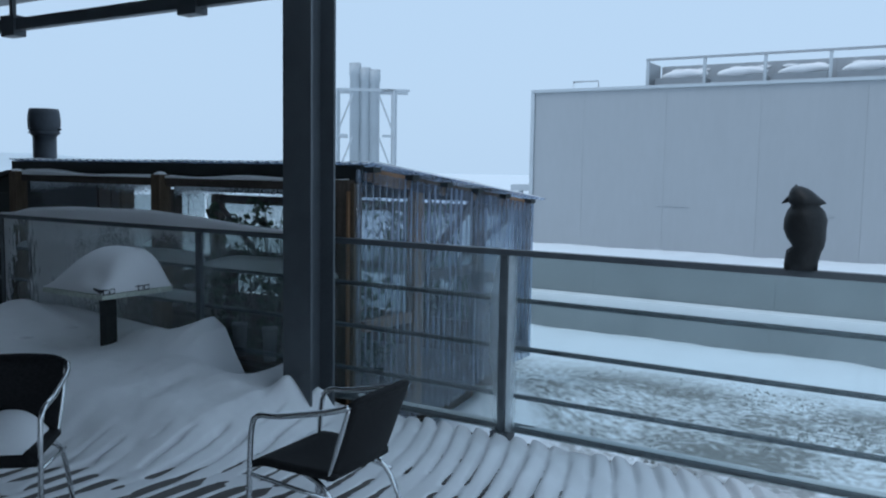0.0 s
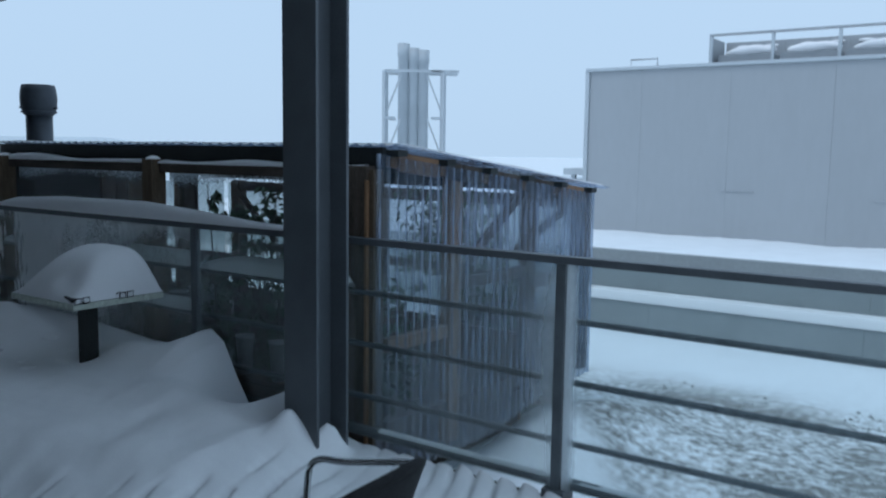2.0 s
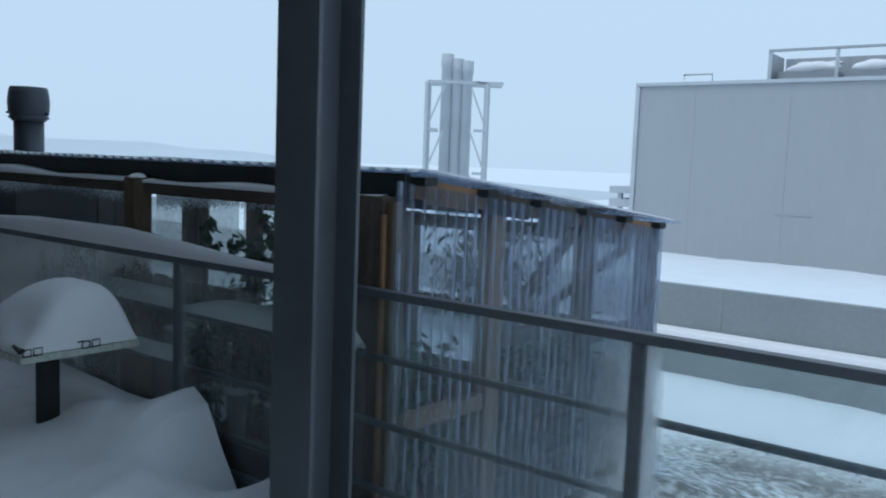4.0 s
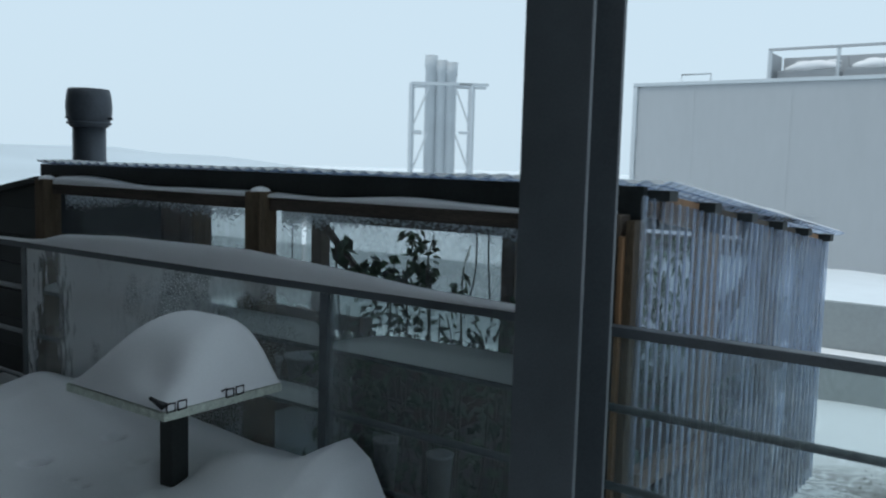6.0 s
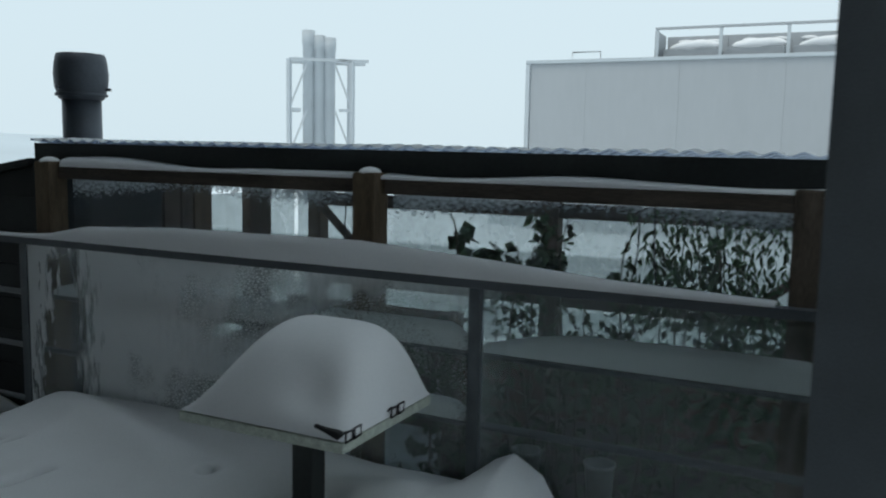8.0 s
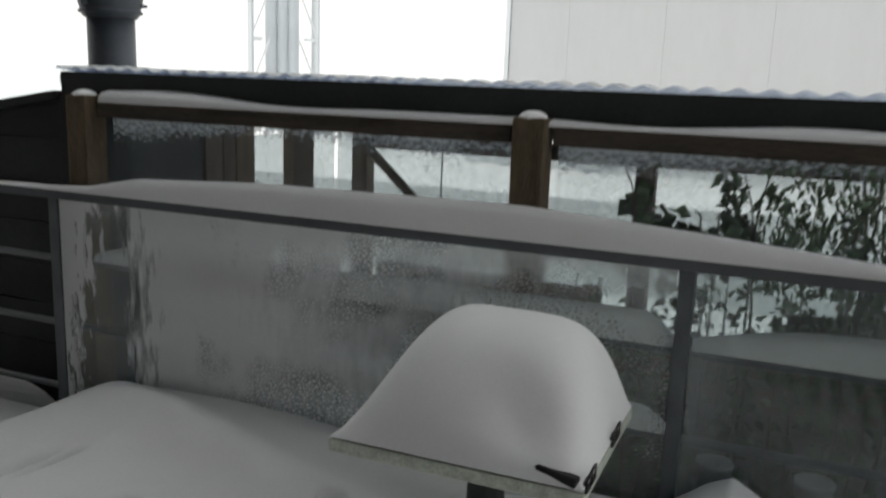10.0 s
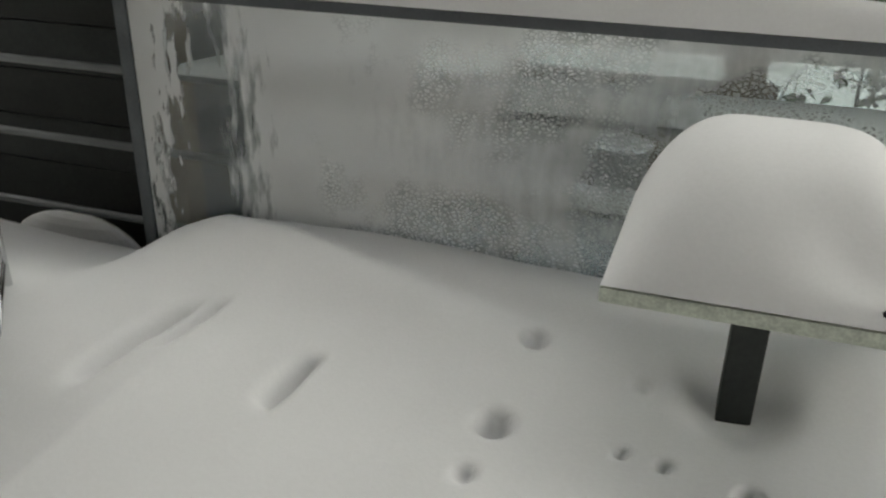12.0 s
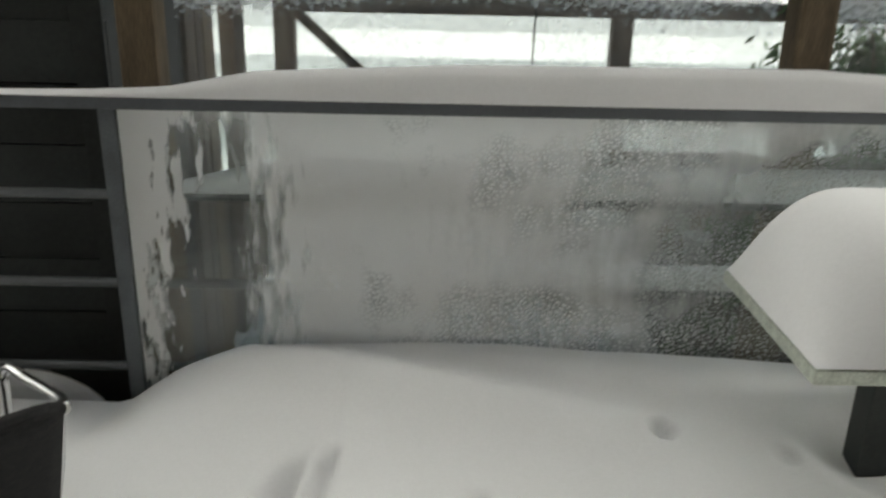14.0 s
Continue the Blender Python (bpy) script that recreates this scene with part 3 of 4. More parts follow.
for x in np.linspace(-7.57, -3.72, 110):
    h = 0.012 + 0.02 * max(0.0, 0.4 + wob(x, 0, 1.6, 4)) + 0.03 * math.exp(-((x + 7.3) / 0.35) ** 2)
    rings.append([bm.verts.new((x, 4.665 + dy, 1.581 + h * f)) for dy, f in ((0.0, 0), (0.002, 0.6), (0.02, 1), (0.06, 1.25), (0.076, 1.3), (0.076, 0))])
for a, b in zip(rings, rings[1:]):
    for k in range(5):
        bm.faces.new((a[k], b[k], b[k + 1], a[k + 1])).smooth = True
tagged(part("beam_snow", bm, SNOW), "thin snow lying on the greenhouse front beam", "snow", kind="stuff")
part("back_beam", bx(bmesh.new(), -7.58, -3.69, 7.15, 7.25, 1.25, 1.35, 0.006), TIMBER_X, gh)
part("back_rail", bx(bmesh.new(), -7.58, -3.69, 7.16, 7.23, 0.62, 0.70, 0.006), TIMBER_X, gh)
part("brace", beam(bmesh.new(), (-7.6, 7.12, 1.28), (-7.0, 7.12, 0.74), 0.03, 0.06), TIMBER, gh)
part("brace", beam(bmesh.new(), (-3.66, 7.12, 1.25), (-4.3, 7.12, 0.72), 0.03, 0.06), TIMBER, gh)
# end wall towards the shed
for y0, y1 in ((5.66, 5.80), (5.82, 5.92), (6.53, 6.78)):
    part("stud", bx(bmesh.new(), -7.88, -7.80, y0, y1, -0.6, roof_z(y1) - 0.06, 0.006), TIMBER, gh)
part("end_board", bx(bmesh.new(), -7.885, -7.82, 4.80, 5.655, -0.6, 1.5, 0.004), BLACK, gh, "black inner boarding")
part("stud", bx(bmesh.new(), -7.88, -7.80, 5.94, 6.11, -0.6, 1.48, 0.006), POSTWOOD, gh)
part("end_board", bx(bmesh.new(), -7.885, -7.82, 6.79, 7.2, -0.6, 0.45, 0.004), TIMBER, gh)
part("floor_slab", bx(bmesh.new(), -7.79, -3.72, 4.80, 7.13, -0.62, -0.43, 0.01), CONCRETE, gh, "bare grey floor slab")
part("end_board", bx(bmesh.new(), -7.93, -7.892, 5.66, 7.2, -0.6, 0.3, 0.004), TIMBER, gh)
part("low_board", bx(bmesh.new(), -7.58, -3.69, 7.17, 7.2, -0.5, -0.28, 0.004), TIMBER_X, gh)
part("end_film", bx(bmesh.new(), -7.891, -7.887, 5.97, 7.2, 0.302, 1.36), BACKFILM, gh, "fogged grey film")
# side wall frame
for y0, y1 in ((5.38, 5.50), (6.28, 6.40), (7.12, 7.22)):
    part("stud", bx(bmesh.new(), -3.62, -3.545, y0, y1, -0.2 if y0 < 6 else -0.05, roof_z(y1) - 0.07, 0.006), ORANGE if y0 < 6 else TIMBER, gh)
part("plate", beam(bmesh.new(), (-3.58, 4.80, roof_z(4.80) - 0.07), (-3.58, 7.2, roof_z(7.2) - 0.07), 0.06, 0.08), ORANGE, gh)
part("side_rail", bx(bmesh.new(), -3.61, -3.55, 4.80, 5.37, 0.50, 0.58, 0.005), ORANGE, gh)
part("side_rail", bx(bmesh.new(), -3.61, -3.55, 5.51, 6.27, 0.80, 0.88, 0.005), TIMBER, gh)
part("side_rail", bx(bmesh.new(), -3.61, -3.55, 6.41, 7.11, 0.70, 0.78, 0.005), TIMBER, gh)
part("side_rail", bx(bmesh.new(), -3.61, -3.55, 4.80, 7.11, 0.0, 0.08, 0.005), TIMBER, gh)
part("brace", beam(bmesh.new(), (-3.585, 5.52, 0.9), (-3.585, 6.27, 1.42), 0.03, 0.07), TIMBER, gh)
for k in range(6):
    y = 4.82 + k * 0.46
    part("purlin", bx(bmesh.new(), -7.9, -3.54 + 0.0526 * (y - 4.66), y - 0.045, y + 0.045, roof_z(y) - 0.052, roof_z(y) - 0.012, 0.004), BLACK, gh)
for k in range(5):
    y = 4.87 + k * 0.46
    part("infill_board", beam(bmesh.new(), (-3.541, y, roof_z(y) - 0.075), (-3.541, y + 0.36, roof_z(y + 0.36) - 0.075), 0.012, 0.11, 0.003), ORANGE if k in (0, 4) else TIMBER, gh, "orange board under the eave, coloured as lit" if k in (0, 4) else "")


def corrugated(name, length, height_at, pitch, depth, mat, m, parent, label=""):
    """A wavy sheet: runs along local x, with its flutes along local y from 0 to height_at(x)."""
    n = int(length / pitch * 8)
    lo, hi = [], []
    bm = bmesh.new()
    for i in range(n + 1):
        x = length * i / n
        d = depth * math.sin(2 * math.pi * x / pitch)
        b, t = height_at(x)
        lo.append(bm.verts.new(m @ Vector((x, b, d))))
        hi.append(bm.verts.new(m @ Vector((x, t, d))))
    for i in range(n):
        bm.faces.new((lo[i], lo[i + 1], hi[i + 1], hi[i])).smooth = True
    ob = part(name, bm, mat, parent, label)
    sol = ob.modifiers.new("thickness", "SOLIDIFY")
    sol.thickness = 0.003
    return ob


up_side = Matrix.Translation((-3.52, 4.65, 0)) @ Matrix(((0, 0, 1, 0), (1, 0, 0, 0), (0, 1, 0, 0), (0, 0, 0, 1)))
for s in range(3):
    y0 = s * 0.845
    corrugated("wall_sheet", 0.85, lambda x, y0=y0: (float(np.interp(y0 + x, [0, 1.2, 1.9, 2.5], [-0.26, -0.25, -0.11, -0.08])) + 0.006 * math.sin(41 * (x + y0)), roof_z(4.65 + y0 + x) - 0.05), 0.076, 0.013, POLY,
               up_side @ Matrix.Translation((y0, 0, 0.002 * s)), gh, "clear corrugated plastic sheet, bluish and snow-dusted")
# the side wall stands three degrees out of square
for ob in gh.children:
    xs_ = [v.co.x for v in ob.data.vertices]
    if min(xs_) > -3.9 or (ob.name.startswith("brace") and max(xs_) > -3.61 and min(v.co.y for v in ob.data.vertices) < 6):
        for v in ob.data.vertices:
            v.co.x += 0.0526 * (v.co.y - 4.66) - 0.07
slope = math.atan(0.116)
roof_m = Matrix.Translation((-7.87, 4.725, 1.722)) @ Matrix.Rotation(-slope, 4, "X")
roof_plastic = corrugated("roof_sheet", 4.42, lambda x: (0.0, 2.62), 0.1, 0.008, POLY, roof_m, gh, "corrugated clear plastic roof sheet")
snow_n = 360
bm = bmesh.new()
rows_v = []
for j, yy in enumerate(np.linspace(-0.012, 2.6, 24)):
    row = []
    for i in range(snow_n + 1):
        x = 4.40 * i / snow_n + 0.01
        lift = 0.012 + 0.008 * math.sin(2 * math.pi * x / 0.1) + (0.02 * max(0, wob(x, yy, 1.5, 3)) if 0 < j < 23 else -0.012)
        row.append(bm.verts.new(roof_m @ Vector((x, float(yy), lift))))
    rows_v.append(row)
for a, b in zip(rows_v, rows_v[1:]):
    for i in range(snow_n):
        bm.faces.new((a[i], a[i + 1], b[i + 1], b[i])).smooth = True
roof_snow = part("roof_snow", bm, THIN_SNOW)
for ob in (roof_plastic, roof_snow):
    for v in ob.data.vertices:
        v.co.x += 0.0526 * (v.co.y - 5.9) * (v.co.x + 7.87) / 4.4
tagged(roof_snow, "thin wind-packed snow on the corrugated greenhouse roof", "snow", kind="stuff")
pane("front_film", -7.57, -5.71, 4.75, -0.3, 1.574, FILM, gh, 0.004, "clear film with frost along its top")
pane("front_film", -5.56, -3.71, 4.75, -0.3, 1.574, FILM, gh, 0.004, "clear film with frost along its top")
part("back_plank", bx(bmesh.new(), -4.75, -3.70, 7.24, 7.262, 0.19, 0.42, 0.004), TIMBER_X, gh)
pane("back_film", -7.9, -3.69, 7.27, 0.19, 1.33, BACKFILM, gh, 0.004, "fogged clear film")
for k in range(3):
    part("back_plank", bx(bmesh.new(), -7.9, -3.70, 7.262, 7.285, -0.45 + k * 0.212, -0.242 + k * 0.212, 0.004), TIMBER_X, gh)

# ---- shed and flue ----
shed = thing("shed", -8.45, 5.2, -0.4, "low black-clad shed beside the greenhouse", "shed")
for k in range(9):
    z0 = -0.4 + k * 0.2
    part("board", bx(bmesh.new(), -9.05, -7.80, 4.79, 4.82, z0, min(z0 + 0.195, 1.42), 0.004), BLACK, shed)
part("body", bx(bmesh.new(), -9.04, -7.9, 4.822, 5.64, -0.4, 1.36), BLACK, shed)
bm = bmesh.new()
beam(bm, (-9.15, 5.22, 1.40), (-7.90, 5.22, 1.60), 0.98, 0.04)
part("roof", bm, BLACK, shed)
bm = bmesh.new()
bx(bm, -7.9, -7.8, 4.76, 4.786, -0.4, 1.6, 0.004)
part("corner_trim", bm, BLACK, shed)
FX, FY = -7.96, 5.16
bm = bmesh.new()
low = [bm.verts.new(v) for v in ((-9.04, 4.80, 1.3), (-7.9, 4.80, 1.3), (-7.9, 5.64, 1.3), (-9.04, 5.64, 1.3))]
high = [bm.verts.new(v) for v in ((-9.04, 4.80, 1.395), (-7.9, 4.80, 1.575), (-7.9, 5.64, 1.575), (-9.04, 5.64, 1.395))]
bm.faces.new(low[::-1]), bm.faces.new(high)
for k in range(4):
    bm.faces.new((low[k], low[(k + 1) % 4], high[(k + 1) % 4], high[k]))
part("gable", bm, BLACK, shed)
flue = thing("flue_pipe", FX, FY, 1.5, "dark metal flue pipe with a barrel-shaped cowl", "chimney")
part("pipe", lathe(bmesh.new(), FX, FY, [(0.112, 1.2), (0.112, 1.98)]), FLUE, flue)
cowl = part("cowl", lathe(bmesh.new(), FX, FY, [(0.115, 1.965), (0.13, 1.975), (0.138, 2.0), (0.152, 2.05), (0.156, 2.12), (0.15, 2.18), (0.142, 2.225), (0.137, 2.228), (0.137, 2.236), (0.06, 2.24)]), FLUE, flue)
part("band", lathe(bmesh.new(), FX, FY, [(0.135, 1.985), (0.150, 1.99), (0.150, 2.003), (0.135, 2.008)]), FLUE, cowl)
for k in range(3):
    a = k * 2.1 + 0.5
    part("bolt", beam(bmesh.new(), (FX + 0.13 * math.cos(a), FY + 0.13 * math.sin(a), 2.03), (FX + 0.175 * math.cos(a), FY + 0.175 * math.sin(a), 2.03), 0.016, 0.016), FLUE, cowl)

# ---- yard wall, warehouse, stack tower ----
yard_wall = thing("wall_yard", -2, 11.5, -0.6, "long low grey concrete yard wall with a snowy ledge", "wall", kind="structure")
for k in range(16):
    x0 = -22 + k * 2.5
    part("panel", bx(bmesh.new(), x0, x0 + 2.498, 11.5, 11.62, -0.2, 0.43, 0.003), CONCRETE, yard_wall)
    part("plinth", bx(bmesh.new(), x0, x0 + 2.498, 11.2, 11.7, -1.0, -0.20, 0.003), CONCRETE, yard_wall)
bm = bmesh.new()
bx(bm, -22, 18, 11.17, 11.49, -0.198, -0.07, 0.04)
ledge_snow = part("ledge_snow", bm, SNOW)
tagged(ledge_snow, "snow lying along the wall's ledge", "snow", kind="stuff")

ware = thing("warehouse", -2, 34, -1.1, "large flat-roofed warehouse clad in pale grey panels", "building")
part("core", bx(bmesh.new(), -14.1, 20, 29.75, 50, -1.5, 4.7), PANEL, ware)
WX = [-14.2, -12.2, -9.1, -5.9, -2.7, 0.5, 3.7, 6.9, 10.1]
for a, b in zip(WX, WX[1:]):
    part("panel", bx(bmesh.new(), a + 0.002, b - 0.002, 29.6, 29.75, -1.5, 4.72, 0.003), PANEL, ware)
part("parapet", bx(bmesh.new(), -14.35, 20, 29.5, 29.8, 4.722, 4.84, 0.02), FARSTEEL, ware)
part("corner_trim", bx(bmesh.new(), -14.36, -14.21, 29.52, 29.78, -1.4, 4.72, 0.02), STACK, ware)
for lx, lz in ((-9.3, 0.55), (-4.6, 0.4)):
    part("ledge", bx(bmesh.new(), lx, lx + 1.1, 29.57, 29.6, lz, lz + 0.04, 0.008), GALV, ware, "pale metal ledge")
hoop = part("roof_hoop", tube(bmesh.new(), [(-12.9, 30.2, 4.7), (-12.9, 30.2, 5.15), (-11.9, 30.2, 5.15), (-11.9, 30.2, 4.7)], 0.03, 6), FARSTEEL)
tagged(hoop, "thin steel ladder hoop at the warehouse roof edge", "hoop")
dock = thing("loading_dock", -15.4, 31, -1.1, "grey stepped loading dock beside the warehouse", "dock")
for k, (x0, z0, z1) in enumerate(((-15.9, -1.6, -0.6), (-15.7, -0.4, 0.3), (-15.5, 0.45, 0.75), (-15.5, 0.95, 1.2))):
    part("deck_slab", bx(bmesh.new(), x0, -14.4, 30.2, 32, z0, z1, 0.02), STACK, dock)
part("post", bx(bmesh.new(), -15.2, -15.05, 30.3, 30.45, -1.6, 1.19), STACK, dock)
unit = thing("rooftop_unit", -5, 30.6, 4.8, "row of grey rooftop cooling units with snow lying in the frames", "rooftop unit")
for k in range(6):
    x0 = -9.96 + k * 2.02
    part("frame_post", bx(bmesh.new(), x0 - 0.05, x0 + 0.05, 30.0, 30.1, 4.7, 5.76, 0.01), FARSTEEL, unit)
    if k == 5:
        break
    part("casing", bx(bmesh.new(), x0 + 0.12, x0 + 1.9, 30.45, 31.6, 4.7, 5.18, 0.05), PANEL, unit)
    part("back_panel", bx(bmesh.new(), x0 + 0.002, x0 + 2.018, 31.7, 31.8, 4.7, 5.74, 0.01), PANEL, unit)
    bm = bmesh.new()
    bmesh.ops.create_uvsphere(bm, u_segments=24, v_segments=14, radius=1, matrix=Matrix.Translation((x0 + 1.1, 30.85, 5.27)) @ Matrix.Rotation(-0.06, 4, "Y") @ Matrix.Diagonal((0.86, 0.5, 0.21, 1)))
    for v in bm.verts:
        v.co.z += 0.05 * wob(v.co.x, v.co.y, 1.9, 5)
    tagged(part("roof_snow", bm, SNOW), "snow heaped along a rooftop cooling unit", "snow", "snow on the rooftop units")
    bm = bmesh.new()
    for dx in (0.62, 1.55):
        bmesh.ops.create_uvsphere(bm, u_segments=12, v_segments=8, radius=1, matrix=Matrix.Translation((x0 + dx + 0.12 * math.sin(k * 2.3), 31.67, 5.56)) @ Matrix.Diagonal((0.25, 0.05, 0.06, 1)))
    tagged(part("panel_snow", bm, SNOW), "snow stuck to a rooftop unit's back panel", "snow", kind="stuff")
part("top_bar", bx(bmesh.new(), -10.02, 0.2, 29.98, 30.1, 5.762, 5.84, 0.01), PANEL, unit)
part("end_panel", bx(bmesh.new(), -10.05, -10.015, 30.1, 31.7, 4.7, 5.76, 0.01), PANEL, unit)

tower = thing("stack_tower", -27, 36, -1.6, "steel frame tower around three grey exhaust stacks", "tower")
TM = Matrix.Translation((-29.9, 39.6, 0)) @ Matrix.Rotation(radians(37), 4, "Z")


def tbar(name, a, b, w, mat):
    part(name, beam(bmesh.new(), TM @ Vector(a), TM @ Vector(b), w, w), mat, tower)


for sx in (-1.65, 1.65):
    for sy in (-0.8, 1.0):
        tbar("leg", (sx, sy, -2), (sx, sy, 6.25), 0.2, FARSTEEL)
    for z0 in (-1.0, 1.3, 3.7):
        tbar("brace", (sx, -0.8, z0), (sx * 0.45, -0.8, z0 + 2.3), 0.1, FARSTEEL)
for z in (1.3, 3.65, 6.25):
    for sy in (-0.8, 1.0):
        tbar("cross_bar", (-1.65, sy, z), (-1.05 if z < 6 else 2.5, sy, z), 0.15, FARSTEEL)
    tbar("cross_bar", (0.95, -0.8, z + 0.001), (1.65, -0.8, z + 0.001), 0.15, FARSTEEL)
for name, sx, top in (("exhaust_pipe", -0.52, 7.85), ("exhaust_pipe", 0.05, 7.6), ("exhaust_pipe", 0.6, 7.5)):
    c = TM @ Vector((sx - 0.1, 0.1, 0))
    part(name, lathe(bmesh.new(), c.x, c.y, [(0.31, -2), (0.31, top - 0.75), (0.35, top - 0.7), (0.35, top)], 16), STACK, tower)

# ---- snow on the deck ----
PITCH = 0.13


def drift(x, y):
    at_glass = np.interp(x, [-9.6, -7.9, -7.77, -7.58, -7.35, -7.07, -6.5, -5.94, -5.5, -5.1, -4.95, -4.87, -4.75, -4.62, -4.5, -4.3, -4.1, -4.0, -3.9, -3.6, -2.5, 3.5],
                         [0.25, 0.2, 0.19, 0.32, 0.41, 0.44, 0.43, 0.39, 0.36, 0.37, 0.49, 0.53, 0.46, 0.24, 0.06, 0.09, 0.27, 0.2, 0.07, 0.035, 0.03, 0.03])
    middle = np.interp(x, [-10, -7.9, -7, -6, -5.2, -4.6, -4.2, -3.8, -3.4, -2.6, 3.5], [0.28, 0.3, 0.4, 0.33, 0.34, 0.32, 0.27, 0.22, 0.03, 0.013, 0.022])
    w = np.clip((y - 3.95) / 0.55, 0, 1)
    w = w * w * (3 - 2 * w)
    toe = np.interp(x, [-6, -4.5, -3.6, -2.6], [0.9, 2.45, 2.85, 2.95])
    near = np.clip((y - toe) / np.interp(x, [-6, -4.5], [1.7, 0.85]), 0, 1)
    near = np.maximum(0.05 + 0.95 * near * near * (3 - 2 * near), np.interp(x, [-2.9, -2.0], [0.0, 1.0]))
    return middle * near * (1 - w) + at_glass * w


sx_ = np.concatenate([np.arange(-9.6, -7.3, 0.05), np.arange(-7.3, -4.8, 0.0125), np.arange(-4.8, 0.6, 0.0125), np.arange(0.62, 3.5, 0.06)])
sy_ = np.concatenate([np.arange(-2.3, 1.6, 0.1), np.arange(1.6, 3.3, 0.03), np.arange(3.3, 4.54, 0.015)])
sX, sY = np.meshgrid(sx_, sy_)
sD = drift(sX, sY)
lean = -0.28 * np.clip((sY - 3.1) / 1.3, 0, 1.2) ** 2
wv = np.array([[wob(a, b, 1.3, 2) for a in sx_] for b in sy_])
wf = np.array([[wob(a, b, 4.0, 9) for a in sx_] for b in sy_])
phase = (sX - lean + 0.03 * wv) / PITCH
saw = phase - np.floor(phase)
ridge = 2.6 * saw ** 0.55 * (1 - saw) ** 1.1 * (0.75 + 0.5 * wf)
thin = np.clip((0.24 - sD) / 0.14, 0, 1) * np.clip((sX + 4.35) / 1.1, 0, 1) * np.clip((0.58 - sX) / 0.15, 0, 1)
sZ = sD + 0.025 * wv * np.clip(sD / 0.2, 0, 1) + 0.006 * wf + thin * ((0.010 + 0.034 * np.clip((sY - 3.45) / 0.5, 0, 1)) * ridge * np.clip(0.75 + 0.9 * wv, 0.2, 1.3) - 0.004)
open_slit = thin * np.clip((0.17 - sD) / 0.09, 0, 1) * np.clip(1 - np.abs(phase - np.round(phase)) / 0.15, 0, 1) ** 0.6
cut = np.clip(0.6 + 2.2 * wf + 1.2 * wv, 0, 1) * np.clip((3.9 - sY) / 0.4, 0.12, 1)
wr = np.array([[noise.noise(Vector((a * 9 + b * 4, b * 2.0 - a, 3.0))) for a in sx_] for b in sy_])
wl_ = np.array([[noise.noise(Vector((a * 5.5, b * 4.5, 7.0))) + 0.5 * noise.noise(Vector((a * 12, b * 10, 9.0))) for a in sx_] for b in sy_])
sZ += 0.017 * np.clip(wl_, -0.6, 0.35) * np.clip(sD / 0.06, 0, 1) * np.clip((sX + 5.4) / 0.6, 0, 1) * np.clip((-2.4 - sX) / 0.6, 0, 1) * np.clip((4.3 - sY) / 0.4, 0, 1)
sZ += 0.007 * wr * np.clip(sD / 0.1, 0, 1) * np.clip((sX + 5.6) / 0.8, 0, 1) * np.clip((-2.6 - sX) / 0.5, 0, 1)
sZ -= 0.24 * open_slit * cut
bared = np.clip((0.05 - sD) / 0.02, 0, 1) * np.clip((3.15 - sY) / 0.2, 0, 1) * np.clip((-2.7 - sX) / 0.3, 0, 1) * np.clip((sX + 5.0) / 0.4, 0, 1)
sZ -= 0.05 * bared * np.clip(0.62 + 1.8 * wv + 1.4 * wf, 0, 1) * np.clip(1.8 - np.abs(phase - np.round(phase)) / 0.2, 0, 1)
for hx, hy, hr, hd in ((-6.10, 4.14, 0.035, 0.075), (-6.11, 3.74, 0.042, 0.10), (-6.12, 3.52, 0.024, 0.035), (-5.79, 3.73, 0.016, 0.035), (-5.69, 3.72, 0.018, 0.035), (-5.5, 3.66, 0.026, 0.06), (-5.54, 4.05, 0.13, 0.06), (-5.77, 4.05, 0.03, 0.02)):
    sZ -= hd * np.exp(-((((sX - hx) / hr) ** 2 + ((sY - hy) / (1.25 * hr)) ** 2) ** 2))
for hx, hy, turn, hl, hw, hd in ((-7.13, 3.70, 84, 0.19, 0.055, 0.10), (-6.64, 3.68, 88, 0.11, 0.036, 0.10), (-7.03, 3.82, 84, 0.12, 0.035, 0.06)):
    du = (sX - hx) * math.cos(radians(turn)) + (sY - hy) * math.sin(radians(turn))
    dv = -(sX - hx) * math.sin(radians(turn)) + (sY - hy) * math.cos(radians(turn))
    sZ -= hd * np.exp(-((du / hl) ** 4 + np.where(dv > 0, (dv / hw) ** 2, (dv / (0.4 * hw)) ** 4)))
line = 4.34 - 0.24 * np.clip(sX + 7.1, -0.3, 2)
span = np.clip((sX + 7.65) / 0.5, 0, 1) * np.clip((-5.8 - sX) / 0.6, 0, 1)
sZ += span * (0.042 * np.exp(-((sY - line) / 0.15) ** 2) - 0.035 * np.exp(-((sY - line - 0.16) / 0.09) ** 2))
sZ += 0.10 * np.exp(-(((sX + 5.2) / 0.3) ** 2 + ((sY - 4.22) / 0.16) ** 2))
sZ += 0.16 * np.exp(-(((sX + 3.71) / 0.09) ** 2 + ((sY - 4.10) / 0.10) ** 2)) + 0.15 * np.exp(-(((sX + 3.60) / 0.06) ** 2 + ((sY - 4.28) / 0.09) ** 2))
sZ += 0.05 * np.exp(-(((sX + 4.3) / 0.5) ** 2 + ((sY - 3.88) / 0.14) ** 2))
deck_snow = grid_mesh("deck_snow", sx_, sy_, sZ, SNOW)
tagged(deck_snow, "wind-drifted snow lying rippled over the deck boards", "snow", kind="stuff")

